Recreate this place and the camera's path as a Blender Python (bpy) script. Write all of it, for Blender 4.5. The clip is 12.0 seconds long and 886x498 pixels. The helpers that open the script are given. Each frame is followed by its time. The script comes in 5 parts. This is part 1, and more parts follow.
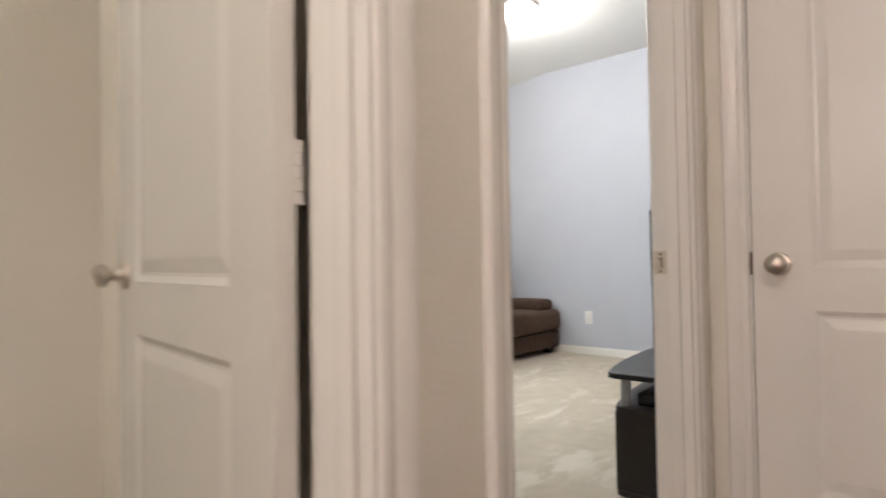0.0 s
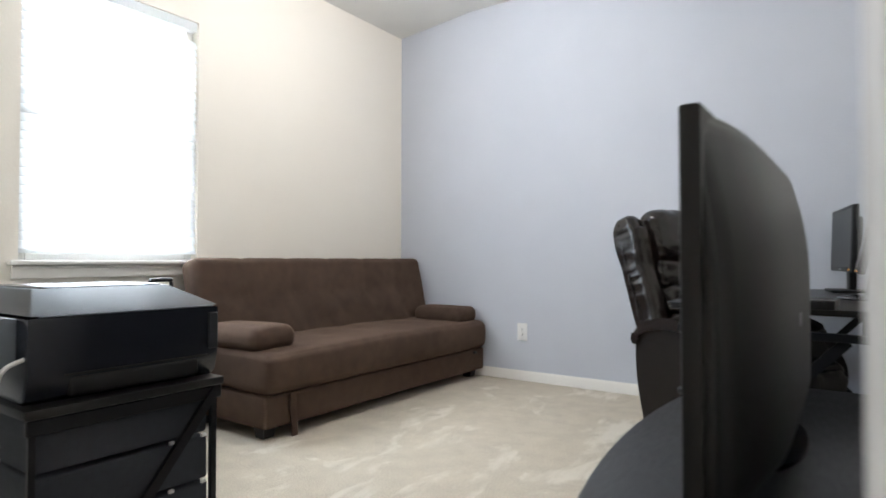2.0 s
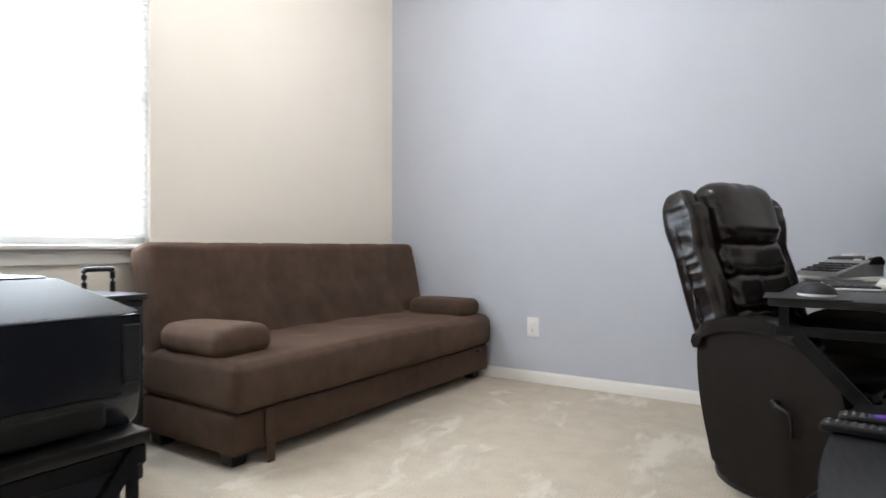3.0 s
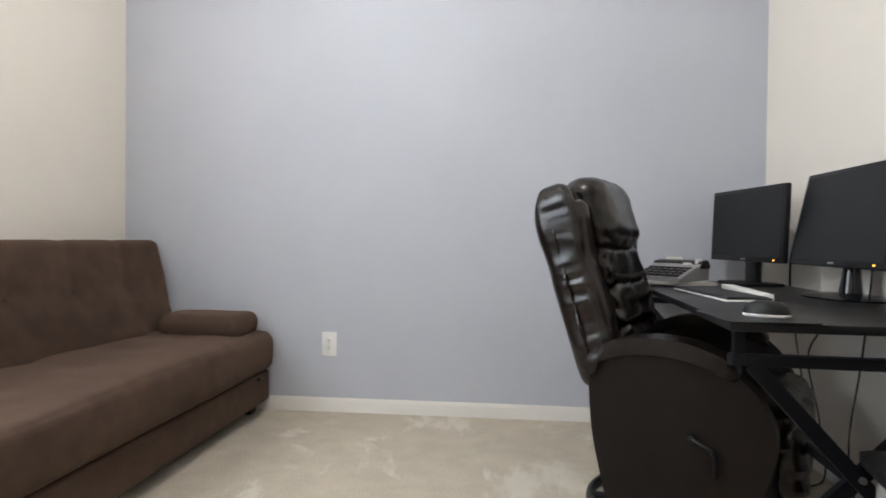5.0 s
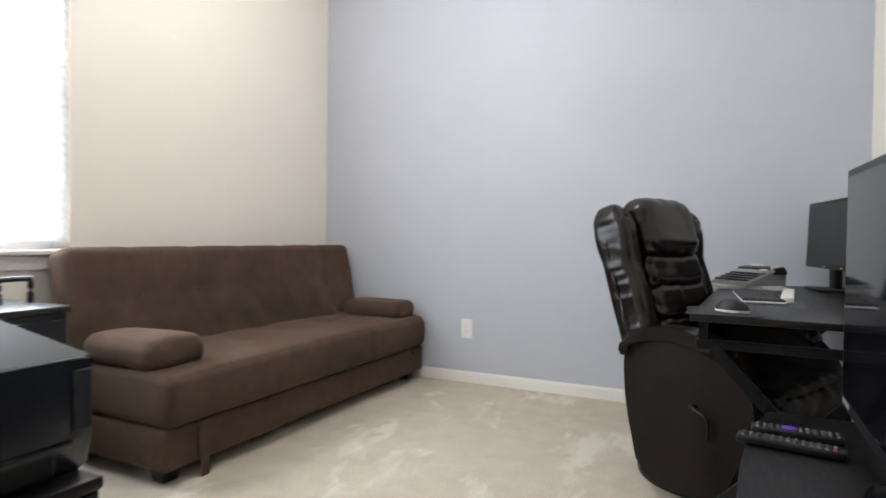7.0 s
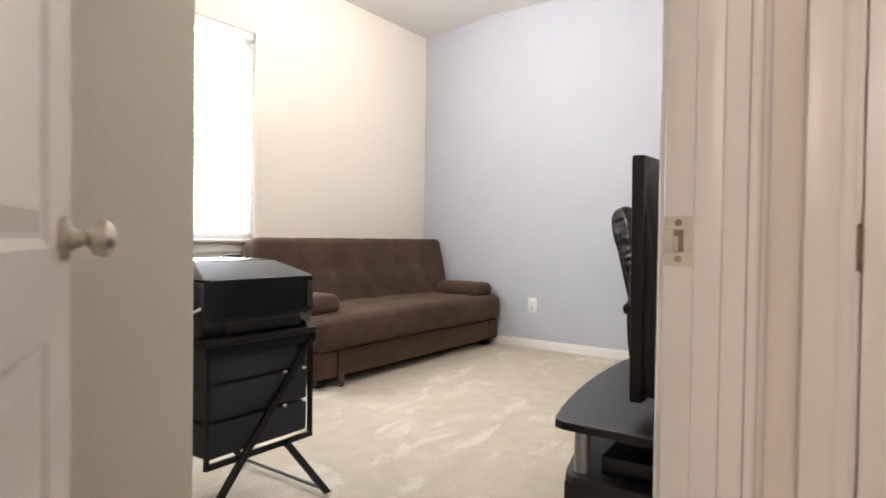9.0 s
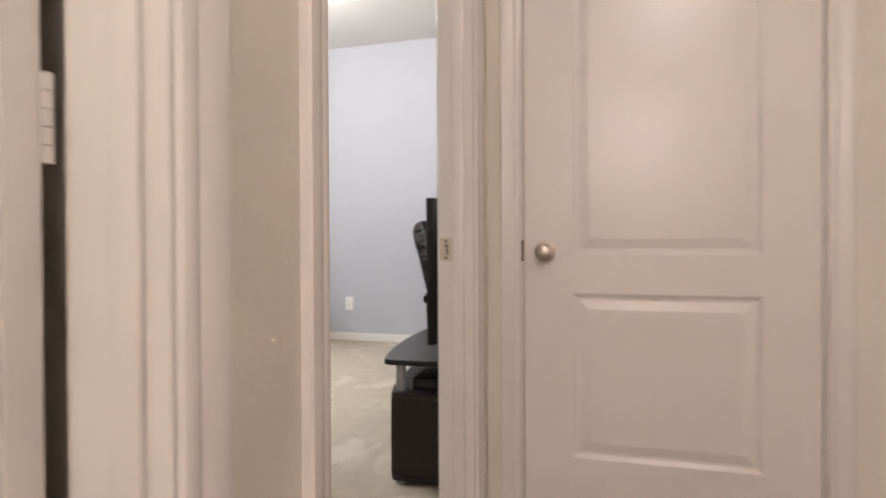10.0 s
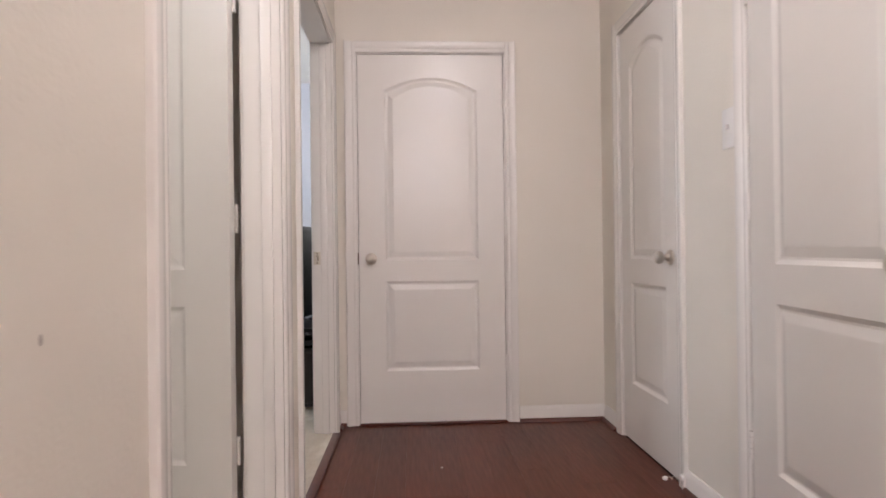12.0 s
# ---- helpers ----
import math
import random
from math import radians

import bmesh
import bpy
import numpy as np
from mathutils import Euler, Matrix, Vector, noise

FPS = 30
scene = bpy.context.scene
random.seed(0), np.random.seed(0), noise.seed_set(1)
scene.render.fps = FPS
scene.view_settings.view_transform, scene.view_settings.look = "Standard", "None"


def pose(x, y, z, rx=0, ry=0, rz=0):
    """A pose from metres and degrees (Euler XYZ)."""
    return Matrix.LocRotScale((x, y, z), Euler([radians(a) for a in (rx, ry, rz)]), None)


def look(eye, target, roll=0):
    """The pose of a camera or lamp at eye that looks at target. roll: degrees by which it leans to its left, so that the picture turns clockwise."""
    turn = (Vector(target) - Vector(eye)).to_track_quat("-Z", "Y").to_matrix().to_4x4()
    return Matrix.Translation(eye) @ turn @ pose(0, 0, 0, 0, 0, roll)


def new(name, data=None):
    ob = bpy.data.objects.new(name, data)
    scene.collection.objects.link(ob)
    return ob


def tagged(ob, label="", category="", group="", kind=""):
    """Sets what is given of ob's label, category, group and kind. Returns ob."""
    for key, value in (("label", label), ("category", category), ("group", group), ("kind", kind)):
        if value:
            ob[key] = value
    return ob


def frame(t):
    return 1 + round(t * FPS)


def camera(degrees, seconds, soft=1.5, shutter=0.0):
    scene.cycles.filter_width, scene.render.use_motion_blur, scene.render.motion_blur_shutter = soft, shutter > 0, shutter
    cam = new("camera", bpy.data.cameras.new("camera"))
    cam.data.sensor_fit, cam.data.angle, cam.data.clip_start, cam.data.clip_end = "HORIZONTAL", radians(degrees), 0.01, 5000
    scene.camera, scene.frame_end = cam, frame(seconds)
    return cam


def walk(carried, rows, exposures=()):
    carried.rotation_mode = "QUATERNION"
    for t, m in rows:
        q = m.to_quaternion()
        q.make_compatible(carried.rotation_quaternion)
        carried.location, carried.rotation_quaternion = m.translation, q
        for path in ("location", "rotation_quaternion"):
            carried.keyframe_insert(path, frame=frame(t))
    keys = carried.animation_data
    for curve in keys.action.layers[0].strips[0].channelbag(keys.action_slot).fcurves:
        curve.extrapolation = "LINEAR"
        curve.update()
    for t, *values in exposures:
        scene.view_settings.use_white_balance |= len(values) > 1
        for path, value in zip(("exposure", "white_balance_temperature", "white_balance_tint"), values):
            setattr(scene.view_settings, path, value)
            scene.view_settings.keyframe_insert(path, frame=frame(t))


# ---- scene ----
cam = camera(74.3, 12.0, soft=1.6, shutter=0.4)
PATH = [
    (0, (0.529, -1.841, 0.936), (-0.768, -0.319, 0.979), -0.9),
    (0.5, (0.478, -1.503, 0.919), (-0.662, 0.139, 0.958), -0.2),
    (1, (0.295, -1.103, 0.924), (-0.819, 0.558, 0.959), -0.3),
    (1.5, (0.079, -0.754, 0.906), (-1.026, 0.913, 0.945), -0.0),
    (2, (-0.128, -0.484, 0.902), (-1.262, 1.163, 0.938), 0.1),
    (2.5, (-0.367, -0.275, 0.88), (-1.509, 1.366, 0.908), 0.1),
    (2.7, (-0.432, -0.203, 0.882), (-1.562, 1.447, 0.894), -0.0),
    (4.3, (-1.12, 0.316, 0.902), (-1.644, 2.246, 0.876), 0.9),
    (4.5, (-1.13, 0.367, 0.904), (-1.556, 2.321, 0.877), 0.8),
    (5, (-1.2, 0.405, 0.924), (-1.399, 2.395, 0.894), 0.6),
    (5.5, (-1.167, 0.352, 0.943), (-1.312, 2.346, 0.918), 0.4),
    (6, (-1.017, 0.203, 0.946), (-1.228, 2.192, 0.923), 0.4),
    (6.5, (-0.819, 0.085, 0.941), (-1.313, 2.023, 0.911), 0.6),
    (7, (-0.590, -0.150, 0.968), (-1.447, 1.656, 0.930), 0.7),
    (7.5, (-0.3, -0.277, 0.957), (-1.435, 1.37, 0.913), 0.6),
    (7.7, (-0.228, -0.343, 0.95), (-1.444, 1.244, 0.905), 0.6),
    (9.3, (0.19, -1.187, 0.922), (-0.923, 0.474, 0.889), 0.9),
    (9.5, (0.244, -1.34, 0.94), (-0.69, 0.428, 0.911), 0.8),
    (10, (0.387, -1.795, 0.937), (-0.177, 0.124, 0.922), -0.3),
    (10.5, (0.417, -2.216, 0.945), (0.192, -0.229, 0.919), -0.3),
    (11, (0.449, -2.616, 0.949), (0.42, -0.616, 0.929), -0.6),
    (11.5, (0.422, -2.935, 0.962), (0.478, -0.936, 0.948), -0.7),
    (12, (0.413, -3.236, 0.951), (0.517, -1.239, 0.959), -0.7),
]
# the camera's own exposure and white balance: seconds, stops, kelvin, tint
EXPOSURES = [(0, 0.66, 6450, 10), (0.5, 0.68, 6450, 10), (1.2, 0.65, 6450, 9), (2, 0.62, 6100, 9), (2.7, 0.67, 6150, 11), (4.3, 0.54, 6350, 10), (5.5, 0.59, 6350, 11), (6.8, 0.61, 6300, 11), (7.7, 0.76, 6250, 12), (9.3, 0.81, 6750, 14), (9.5, 0.8, 6750, 14), (10, 0.64, 6700, 15), (10.5, 0.72, 6600, 15), (11, 0.68, 6300, 13), (12, 0.67, 6000, 14)]
walk(cam, [(t, look(eye, target, roll)) for t, eye, target, roll in PATH], EXPOSURES)

# ---- light ----
world = bpy.data.worlds.new("sky")
scene.world = world
world.use_nodes = True
wn = world.node_tree.nodes
sky = wn.new("ShaderNodeTexSky")
sky.sky_type, sky.sun_disc = "NISHITA", False
sky.sun_elevation, sky.sun_rotation = radians(48), radians(60)
world.node_tree.links.new(sky.outputs[0], wn["Background"].inputs[0])
wn["Background"].inputs[1].default_value = 0.12


def lamp(name, kind, m, energy, colour, **more):
    data = bpy.data.lights.new(name, kind)
    data.energy, data.color = energy, colour
    if "radius" in more:
        data.shadow_soft_size = more["radius"]
    if "angle" in more:
        data.angle = more["angle"]
    if "size" in more:
        data.shape, data.size, data.size_y = "RECTANGLE", more["size"][0], more["size"][1]
    ob = new(name, data)
    ob.matrix_world = m
    return ob


# the sun stands on the hall side of the house, so none of it falls straight into the window
lamp("sun", "SUN", look((4, 3, 6), (0, 0, 0)), 3.0, (1.0, 0.95, 0.88), angle=radians(0.5))
# sky light in the window's opening
lamp("window_light", "AREA", look((-3.20, 1.06, 1.62), (0.0, 1.06, 1.45)), 24, (0.84, 0.92, 1.0), size=(0.86, 1.32))
# the ceiling fixtures' bulbs
lamp("room_bulb", "POINT", pose(-1.88, 1.9, 2.70), 29, (1.0, 0.965, 0.94), radius=0.07)
lamp("hall_bulb", "POINT", pose(0.74, -2.34, 2.52), 13, (1.0, 0.86, 0.84), radius=0.14)
lamp("hall_bulb_far", "POINT", pose(0.70, -7.0, 2.45), 86, (1.0, 0.86, 0.84), radius=0.14)
# added cool fill for the bath door and hall; its real source is unseen
lamp("bath_fill", "POINT", pose(-0.95, -2.62, 2.45), 2.4, (0.80, 0.86, 1.0), radius=0.08)

# ---- materials ----
def material(name, colour, rough=0.5, metal=0.0, second=None, scale=30.0, amount=0.5, bump=0.0, bump_scale=200.0, spec=0.5, coat=0.0, detail=6.0, stretch=(1, 1, 1), rough_var=0.0, large=None):
    """A surface of two colours mixed by noise, with fine relief and uneven gloss."""
    m = bpy.data.materials.new(name)
    m.use_nodes = True
    nt = m.node_tree
    n, link = nt.nodes, nt.links.new
    b = n["Principled BSDF"]
    b.inputs["Roughness"].default_value = rough
    b.inputs["Metallic"].default_value = metal
    b.inputs["Specular IOR Level"].default_value = spec
    b.inputs["Coat Weight"].default_value = coat
    co = n.new("ShaderNodeTexCoord")
    mp = n.new("ShaderNodeMapping")
    mp.inputs["Scale"].default_value = stretch
    link(co.outputs["Object"], mp.inputs["Vector"])
    second = second or tuple(c * 0.9 for c in colour)
    noise_a = n.new("ShaderNodeTexNoise")
    noise_a.inputs["Scale"].default_value, noise_a.inputs["Detail"].default_value = scale, detail
    link(mp.outputs[0], noise_a.inputs["Vector"])
    ramp = n.new("ShaderNodeValToRGB")
    ramp.color_ramp.elements[0].position, ramp.color_ramp.elements[1].position = 0.5 - 0.25 / max(amount, 0.05) * 0.5, 0.5 + 0.25 / max(amount, 0.05) * 0.5
    ramp.color_ramp.elements[0].color, ramp.color_ramp.elements[1].color = (*colour, 1), (*second, 1)
    link(noise_a.outputs["Fac"], ramp.inputs[0])
    out = ramp.outputs[0]
    if large:
        noise_c = n.new("ShaderNodeTexNoise")
        noise_c.inputs["Scale"].default_value, noise_c.inputs["Detail"].default_value = large[0], 3
        link(co.outputs["Object"], noise_c.inputs["Vector"])
        ramp_c = n.new("ShaderNodeValToRGB")
        ramp_c.color_ramp.elements[0].position, ramp_c.color_ramp.elements[1].position = 0.35, 0.65
        ramp_c.color_ramp.elements[0].color, ramp_c.color_ramp.elements[1].color = (large[1],) * 3 + (1,), (1, 1, 1, 1)
        link(noise_c.outputs["Fac"], ramp_c.inputs[0])
        mix = n.new("ShaderNodeMix")
        mix.data_type, mix.blend_type = "RGBA", "MULTIPLY"
        mix.inputs["Factor"].default_value = 1
        link(out, mix.inputs["A"]), link(ramp_c.outputs[0], mix.inputs["B"])
        out = mix.outputs["Result"]
    link(out, b.inputs["Base Color"])
    if rough_var:
        mr = n.new("ShaderNodeMapRange")
        mr.inputs["To Min"].default_value, mr.inputs["To Max"].default_value = rough - rough_var, rough + rough_var
        link(noise_a.outputs["Fac"], mr.inputs["Value"]), link(mr.outputs[0], b.inputs["Roughness"])
    if bump:
        noise_b = n.new("ShaderNodeTexNoise")
        noise_b.inputs["Scale"].default_value, noise_b.inputs["Detail"].default_value = bump_scale, 4
        link(mp.outputs[0], noise_b.inputs["Vector"])
        bp = n.new("ShaderNodeBump")
        bp.inputs["Strength"].default_value, bp.inputs["Distance"].default_value = min(bump, 1), 0.004
        link(noise_b.outputs["Fac"], bp.inputs["Height"]), link(bp.outputs[0], b.inputs["Normal"])
    return m


def glow(name, colour, strength):
    m = bpy.data.materials.new(name)
    m.use_nodes = True
    b = m.node_tree.nodes["Principled BSDF"]
    b.inputs["Base Color"].default_value = (*colour, 1)
    b.inputs["Emission Color"].default_value, b.inputs["Emission Strength"].default_value = (*colour, 1), strength
    return m


CREAM = material("cream_wall_paint", (0.835, 0.786, 0.706), 0.65, second=(0.82, 0.771, 0.691), scale=3, amount=0.6, bump=0.25, bump_scale=90)
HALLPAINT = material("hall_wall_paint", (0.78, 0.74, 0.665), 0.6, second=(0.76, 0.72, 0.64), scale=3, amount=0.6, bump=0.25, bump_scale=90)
GREYBLUE = material("grey_blue_wall_paint", (0.525, 0.545, 0.605), 0.65, second=(0.505, 0.525, 0.585), scale=3, amount=0.6, bump=0.25, bump_scale=90)
CEILING = material("white_ceiling_paint", (0.80, 0.79, 0.76), 0.75, second=(0.77, 0.76, 0.73), scale=4, bump=0.4, bump_scale=120)
WHITE = material("white_semi_gloss_paint", (0.80, 0.775, 0.735), 0.27, second=(0.795, 0.77, 0.73), scale=4, bump=0.02, bump_scale=60)
NICKEL = material("brushed_nickel", (0.66, 0.61, 0.54), 0.36, 1.0, second=(0.55, 0.50, 0.44), scale=80, bump=0.05, bump_scale=400, rough_var=0.06)
CARPET = material("beige_cut_pile_carpet", (0.665, 0.595, 0.49), 0.95, second=(0.46, 0.405, 0.32), scale=170, amount=0.6, bump=0.8, bump_scale=210, spec=0.1, detail=5, large=(9.0, 0.9))
ct = CARPET.node_tree
cn, cl = ct.nodes, ct.links.new
cco = cn.new("ShaderNodeTexCoord")


def brushed(stretch, turn, scale, lo, hi, distort):
    """Where the pile lies brushed the other way: patches with ragged, stroked edges."""
    mp = cn.new("ShaderNodeMapping")
    mp.inputs["Scale"].default_value, mp.inputs["Rotation"].default_value = stretch, (0, 0, radians(turn))
    nz_ = cn.new("ShaderNodeTexNoise")
    nz_.inputs["Scale"].default_value, nz_.inputs["Detail"].default_value, nz_.inputs["Roughness"].default_value, nz_.inputs["Distortion"].default_value = scale, 6, 0.62, distort
    rp = cn.new("ShaderNodeMapRange")
    rp.interpolation_type = "SMOOTHSTEP"
    rp.inputs["From Min"].default_value, rp.inputs["From Max"].default_value = lo, hi
    cl(cco.outputs["Object"], mp.inputs["Vector"]), cl(mp.outputs[0], nz_.inputs["Vector"]), cl(nz_.outputs["Fac"], rp.inputs["Value"])
    return rp.outputs[0]


patch = brushed((1.0, 0.62, 1), 20, 2.9, 0.515, 0.585, 0.45)
stroke = brushed((1.0, 0.30, 1), -28, 7.0, 0.38, 0.60, 0.4)
both = cn.new("ShaderNodeMath")
both.operation = "MULTIPLY"
cl(patch, both.inputs[0]), cl(stroke, both.inputs[1])
amount = cn.new("ShaderNodeMath")
amount.operation = "MULTIPLY"
amount.inputs[1].default_value = 0.62
cl(both.outputs[0], amount.inputs[0])
lay = cn.new("ShaderNodeMix")
lay.data_type = "RGBA"
cbc = cn["Principled BSDF"].inputs["Base Color"]
cl(cbc.links[0].from_socket, lay.inputs["A"]), cl(amount.outputs[0], lay.inputs["Factor"])
lay.inputs["B"].default_value = (0.74, 0.69, 0.60, 1)
cl(lay.outputs["Result"], cbc)
PLASTICW = material("white_plastic", (0.84, 0.835, 0.83), 0.35, second=(0.80, 0.78, 0.75), scale=20)
GAP = material("dark_gap", (0.05, 0.04, 0.03), 0.9, second=(0.04, 0.03, 0.025))


# ---- building helpers ----
def box(bm, x0, x1, y0, y1, z0, z1, bevel=0.0, segments=2):
    """A box, its edges rounded by bevel."""
    made = bmesh.ops.create_cube(bm, size=1.0, matrix=Matrix.Translation(((x0 + x1) / 2, (y0 + y1) / 2, (z0 + z1) / 2)) @ Matrix.Diagonal((abs(x1 - x0), abs(y1 - y0), abs(z1 - z0), 1)))
    if bevel:
        edges = list({e for v in made["verts"] for e in v.link_edges})
        bmesh.ops.bevel(bm, geom=edges, offset=bevel, segments=segments, profile=0.5, affect="EDGES")
    return bm


def cyl(bm, a, b, r, r2=None, segments=20):
    """A rod from a to b."""
    a, b = Vector(a), Vector(b)
    m = Matrix.Translation((a + b) / 2) @ (b - a).to_track_quat("Z", "Y").to_matrix().to_4x4()
    bmesh.ops.create_cone(bm, cap_ends=True, segments=segments, radius1=r, radius2=r if r2 is None else r2, depth=(b - a).length, matrix=m)
    return bm


def lathe(bm, profile, m=None, segments=28):
    """A turned shape round z from (radius, height) pairs."""
    m = m or Matrix()
    rings = []
    for r, z in profile:
        rings.append([bm.verts.new(m @ Vector((max(r, 1e-5) * math.cos(2 * math.pi * k / segments), max(r, 1e-5) * math.sin(2 * math.pi * k / segments), z))) for k in range(segments)])
    for a, b in zip(rings, rings[1:]):
        for k in range(segments):
            bm.faces.new((a[k], a[(k + 1) % segments], b[(k + 1) % segments], b[k]))
    bm.faces.new(list(reversed(rings[0]))), bm.faces.new(rings[-1])
    return bm


def prism(bm, points, lift, m=None, bevel=0.0):
    """A flat outline in the xy plane, made lift thick, then moved by m."""
    m = m or Matrix()
    low = [bm.verts.new((x, y, 0)) for x, y in points]
    high = [bm.verts.new((x, y, lift)) for x, y in points]
    faces = [bm.faces.new(list(reversed(low))), bm.faces.new(high)]
    k = len(points)
    for i in range(k):
        faces.append(bm.faces.new((low[i], low[(i + 1) % k], high[(i + 1) % k], high[i])))
    if bevel:
        edges = [e for f in faces[:2] for e in f.edges]
        made = bmesh.ops.bevel(bm, geom=edges, offset=bevel, segments=2, profile=0.5, affect="EDGES")
        verts = {v for f in bm.faces if f.is_valid for v in f.verts if v in set(made["verts"])} | {v for v in low + high if v.is_valid}
    else:
        verts = set(low + high)
    bmesh.ops.transform(bm, matrix=m, verts=list(verts))
    return bm


def mesh_of(name, bm, mat, smooth=False, angle=0.6):
    bmesh.ops.recalc_face_normals(bm, faces=bm.faces)
    me = bpy.data.meshes.new(name)
    bm.to_mesh(me)
    bm.free()
    me.materials.append(mat)
    if smooth:
        me.polygons.foreach_set("use_smooth", [True] * len(me.polygons))
        me.set_sharp_from_angle(angle=angle)
    return me


def part(name, bm, mat, parent=None, label="", smooth=True, m=None):
    ob = new(name, mesh_of(name, bm, mat, smooth))
    if m is not None:
        ob.matrix_basis = m
    if parent is not None:
        ob.parent = parent
    if label:
        ob["label"] = label
    return ob


def thing(name, m, label, category, group="", kind=""):
    ob = new(name)
    ob.empty_display_size = 0.1
    ob.matrix_basis = m
    return tagged(ob, label, category, group, kind)


def structure(name, bm, mat, label, smooth=False):
    return tagged(part(name, bm, mat, None, "", smooth), label, "", "", "structure")


def B():
    return bmesh.new()


def tube(bm, points, r, segments=8):
    """A round cord through the points."""
    pts = [Vector(p) for p in points]
    fine = []
    for i in range(len(pts) - 1):
        p0, p1, p2, p3 = pts[max(i - 1, 0)], pts[i], pts[i + 1], pts[min(i + 2, len(pts) - 1)]
        for k in range(6):
            u = k / 6
            fine.append(0.5 * ((2 * p1) + (p2 - p0) * u + (2 * p0 - 5 * p1 + 4 * p2 - p3) * u * u + (3 * p1 - p0 - 3 * p2 + p3) * u ** 3))
    fine.append(pts[-1])
    rings = []
    for i, p in enumerate(fine):
        d = (fine[min(i + 1, len(fine) - 1)] - fine[max(i - 1, 0)]).normalized()
        q = d.to_track_quat("Z", "Y")
        rings.append([bm.verts.new(p + q @ Vector((r * math.cos(2 * math.pi * k / segments), r * math.sin(2 * math.pi * k / segments), 0))) for k in range(segments)])
    for a, b in zip(rings, rings[1:]):
        for k in range(segments):
            bm.faces.new((a[k], a[(k + 1) % segments], b[(k + 1) % segments], b[k]))
    bm.faces.new(list(reversed(rings[0]))), bm.faces.new(rings[-1])
    return bm


# ---- plan ----
XW, XR, XH, YG, YS, YE = -3.25, 0.085, 1.48, 3.42, -0.15, 0.0    # window wall, room's wall by the desk, hall's far side, grey wall, wall by the cart, hall's end
J0, J1 = -1.059, -0.165          # office doorway
K0, K1 = -2.235, -1.355         # bath doorway
DH = 2.045                      # head of the doorways
WY0, WY1, WZ0, WZ1 = 0.618, 1.516, 0.925, 2.29   # window

# floors
bm = B()
box(bm, XW - 0.15, -0.002, -1.2, 0.12, -0.1, 0.012), box(bm, XW - 0.15, XR + 0.12, 0.12, YG + 0.12, -0.1, 0.012)
floor_office = structure("floor_office", bm, CARPET, "beige cut pile carpet with brushed vacuum marks")
# walls
bm = box(B(), XW - 0.16, XR + 0.14, YG, YG + 0.12, 0, 3.0)
structure("wall_north", bm, GREYBLUE, "grey blue painted accent wall")
bm = B()
box(bm, XW - 0.15, XW, YS - 0.12, WY0, 0, 3.0), box(bm, XW - 0.15, XW, WY1, YG, 0, 3.0)
box(bm, XW - 0.15, XW, WY0, WY1, 0, WZ0 - 0.03), box(bm, XW - 0.15, XW, WY0, WY1, WZ1, 3.0)
structure("wall_west", bm, CREAM, "cream painted wall with the window")
bm = B()
box(bm, XR, XR + 0.12, 0.12, YG, 0, 3.0)
structure("wall_east", bm, CREAM, "cream painted wall behind the desk")
bm = B()
box(bm, XW, -1.25, YS - 0.12, YS, 0, 3.0), box(bm, -1.37, -1.25, -2.9, YS - 0.12, 0, 3.0), box(bm, -1.25, -0.12, -1.22, -1.10, 0, 3.0)
structure("wall_south", bm, CREAM, "cream painted walls beside the office door")
# the wall between hall and office
bm = B()
box(bm, -0.103, 0, J1 + 0.02, 0.12, 0, 3.0), box(bm, -0.103, 0, J0 - 0.02, J1 + 0.02, DH + 0.02, 3.0), box(bm, -0.12, 0, K1 + 0.02, J0 - 0.02, 0, 3.0)
box(bm, -0.12, 0, K0 - 0.02, K1 + 0.02, DH + 0.02, 3.0), box(bm, -0.12, 0, -8.6, K0 - 0.02, 0, 3.0)
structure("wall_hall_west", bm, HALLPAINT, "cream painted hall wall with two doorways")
E0, E1 = 0.116, 0.928           # end door
bm = B()
box(bm, 0, E0 - 0.02, 0, 0.12, 0, 3.0), box(bm, E1 + 0.02, XH + 0.12, 0, 0.12, 0, 3.0), box(bm, E0 - 0.02, E1 + 0.02, 0, 0.12, DH + 0.02, 3.0)
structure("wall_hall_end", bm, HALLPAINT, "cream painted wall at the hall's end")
R0, R1 = -0.93, -0.30           # narrow door in the hall's far side
S0, S1 = -2.23, -1.45           # second door there
bm = B()
box(bm, XH, XH + 0.12, R1 + 0.02, 0, 0, 3.0), box(bm, XH, XH + 0.12, R0 - 0.02, R1 + 0.02, DH + 0.02, 3.0), box(bm, XH, XH + 0.12, S1 + 0.02, R0 - 0.02, 0, 3.0)
box(bm, XH, XH + 0.12, S0 - 0.02, S1 + 0.02, DH + 0.02, 3.0), box(bm, XH, XH + 0.12, -8.6, S0 - 0.02, 0, 3.0)
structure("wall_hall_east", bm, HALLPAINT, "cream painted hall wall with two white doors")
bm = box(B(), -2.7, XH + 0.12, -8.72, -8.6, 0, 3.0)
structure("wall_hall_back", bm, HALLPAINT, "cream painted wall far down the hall")
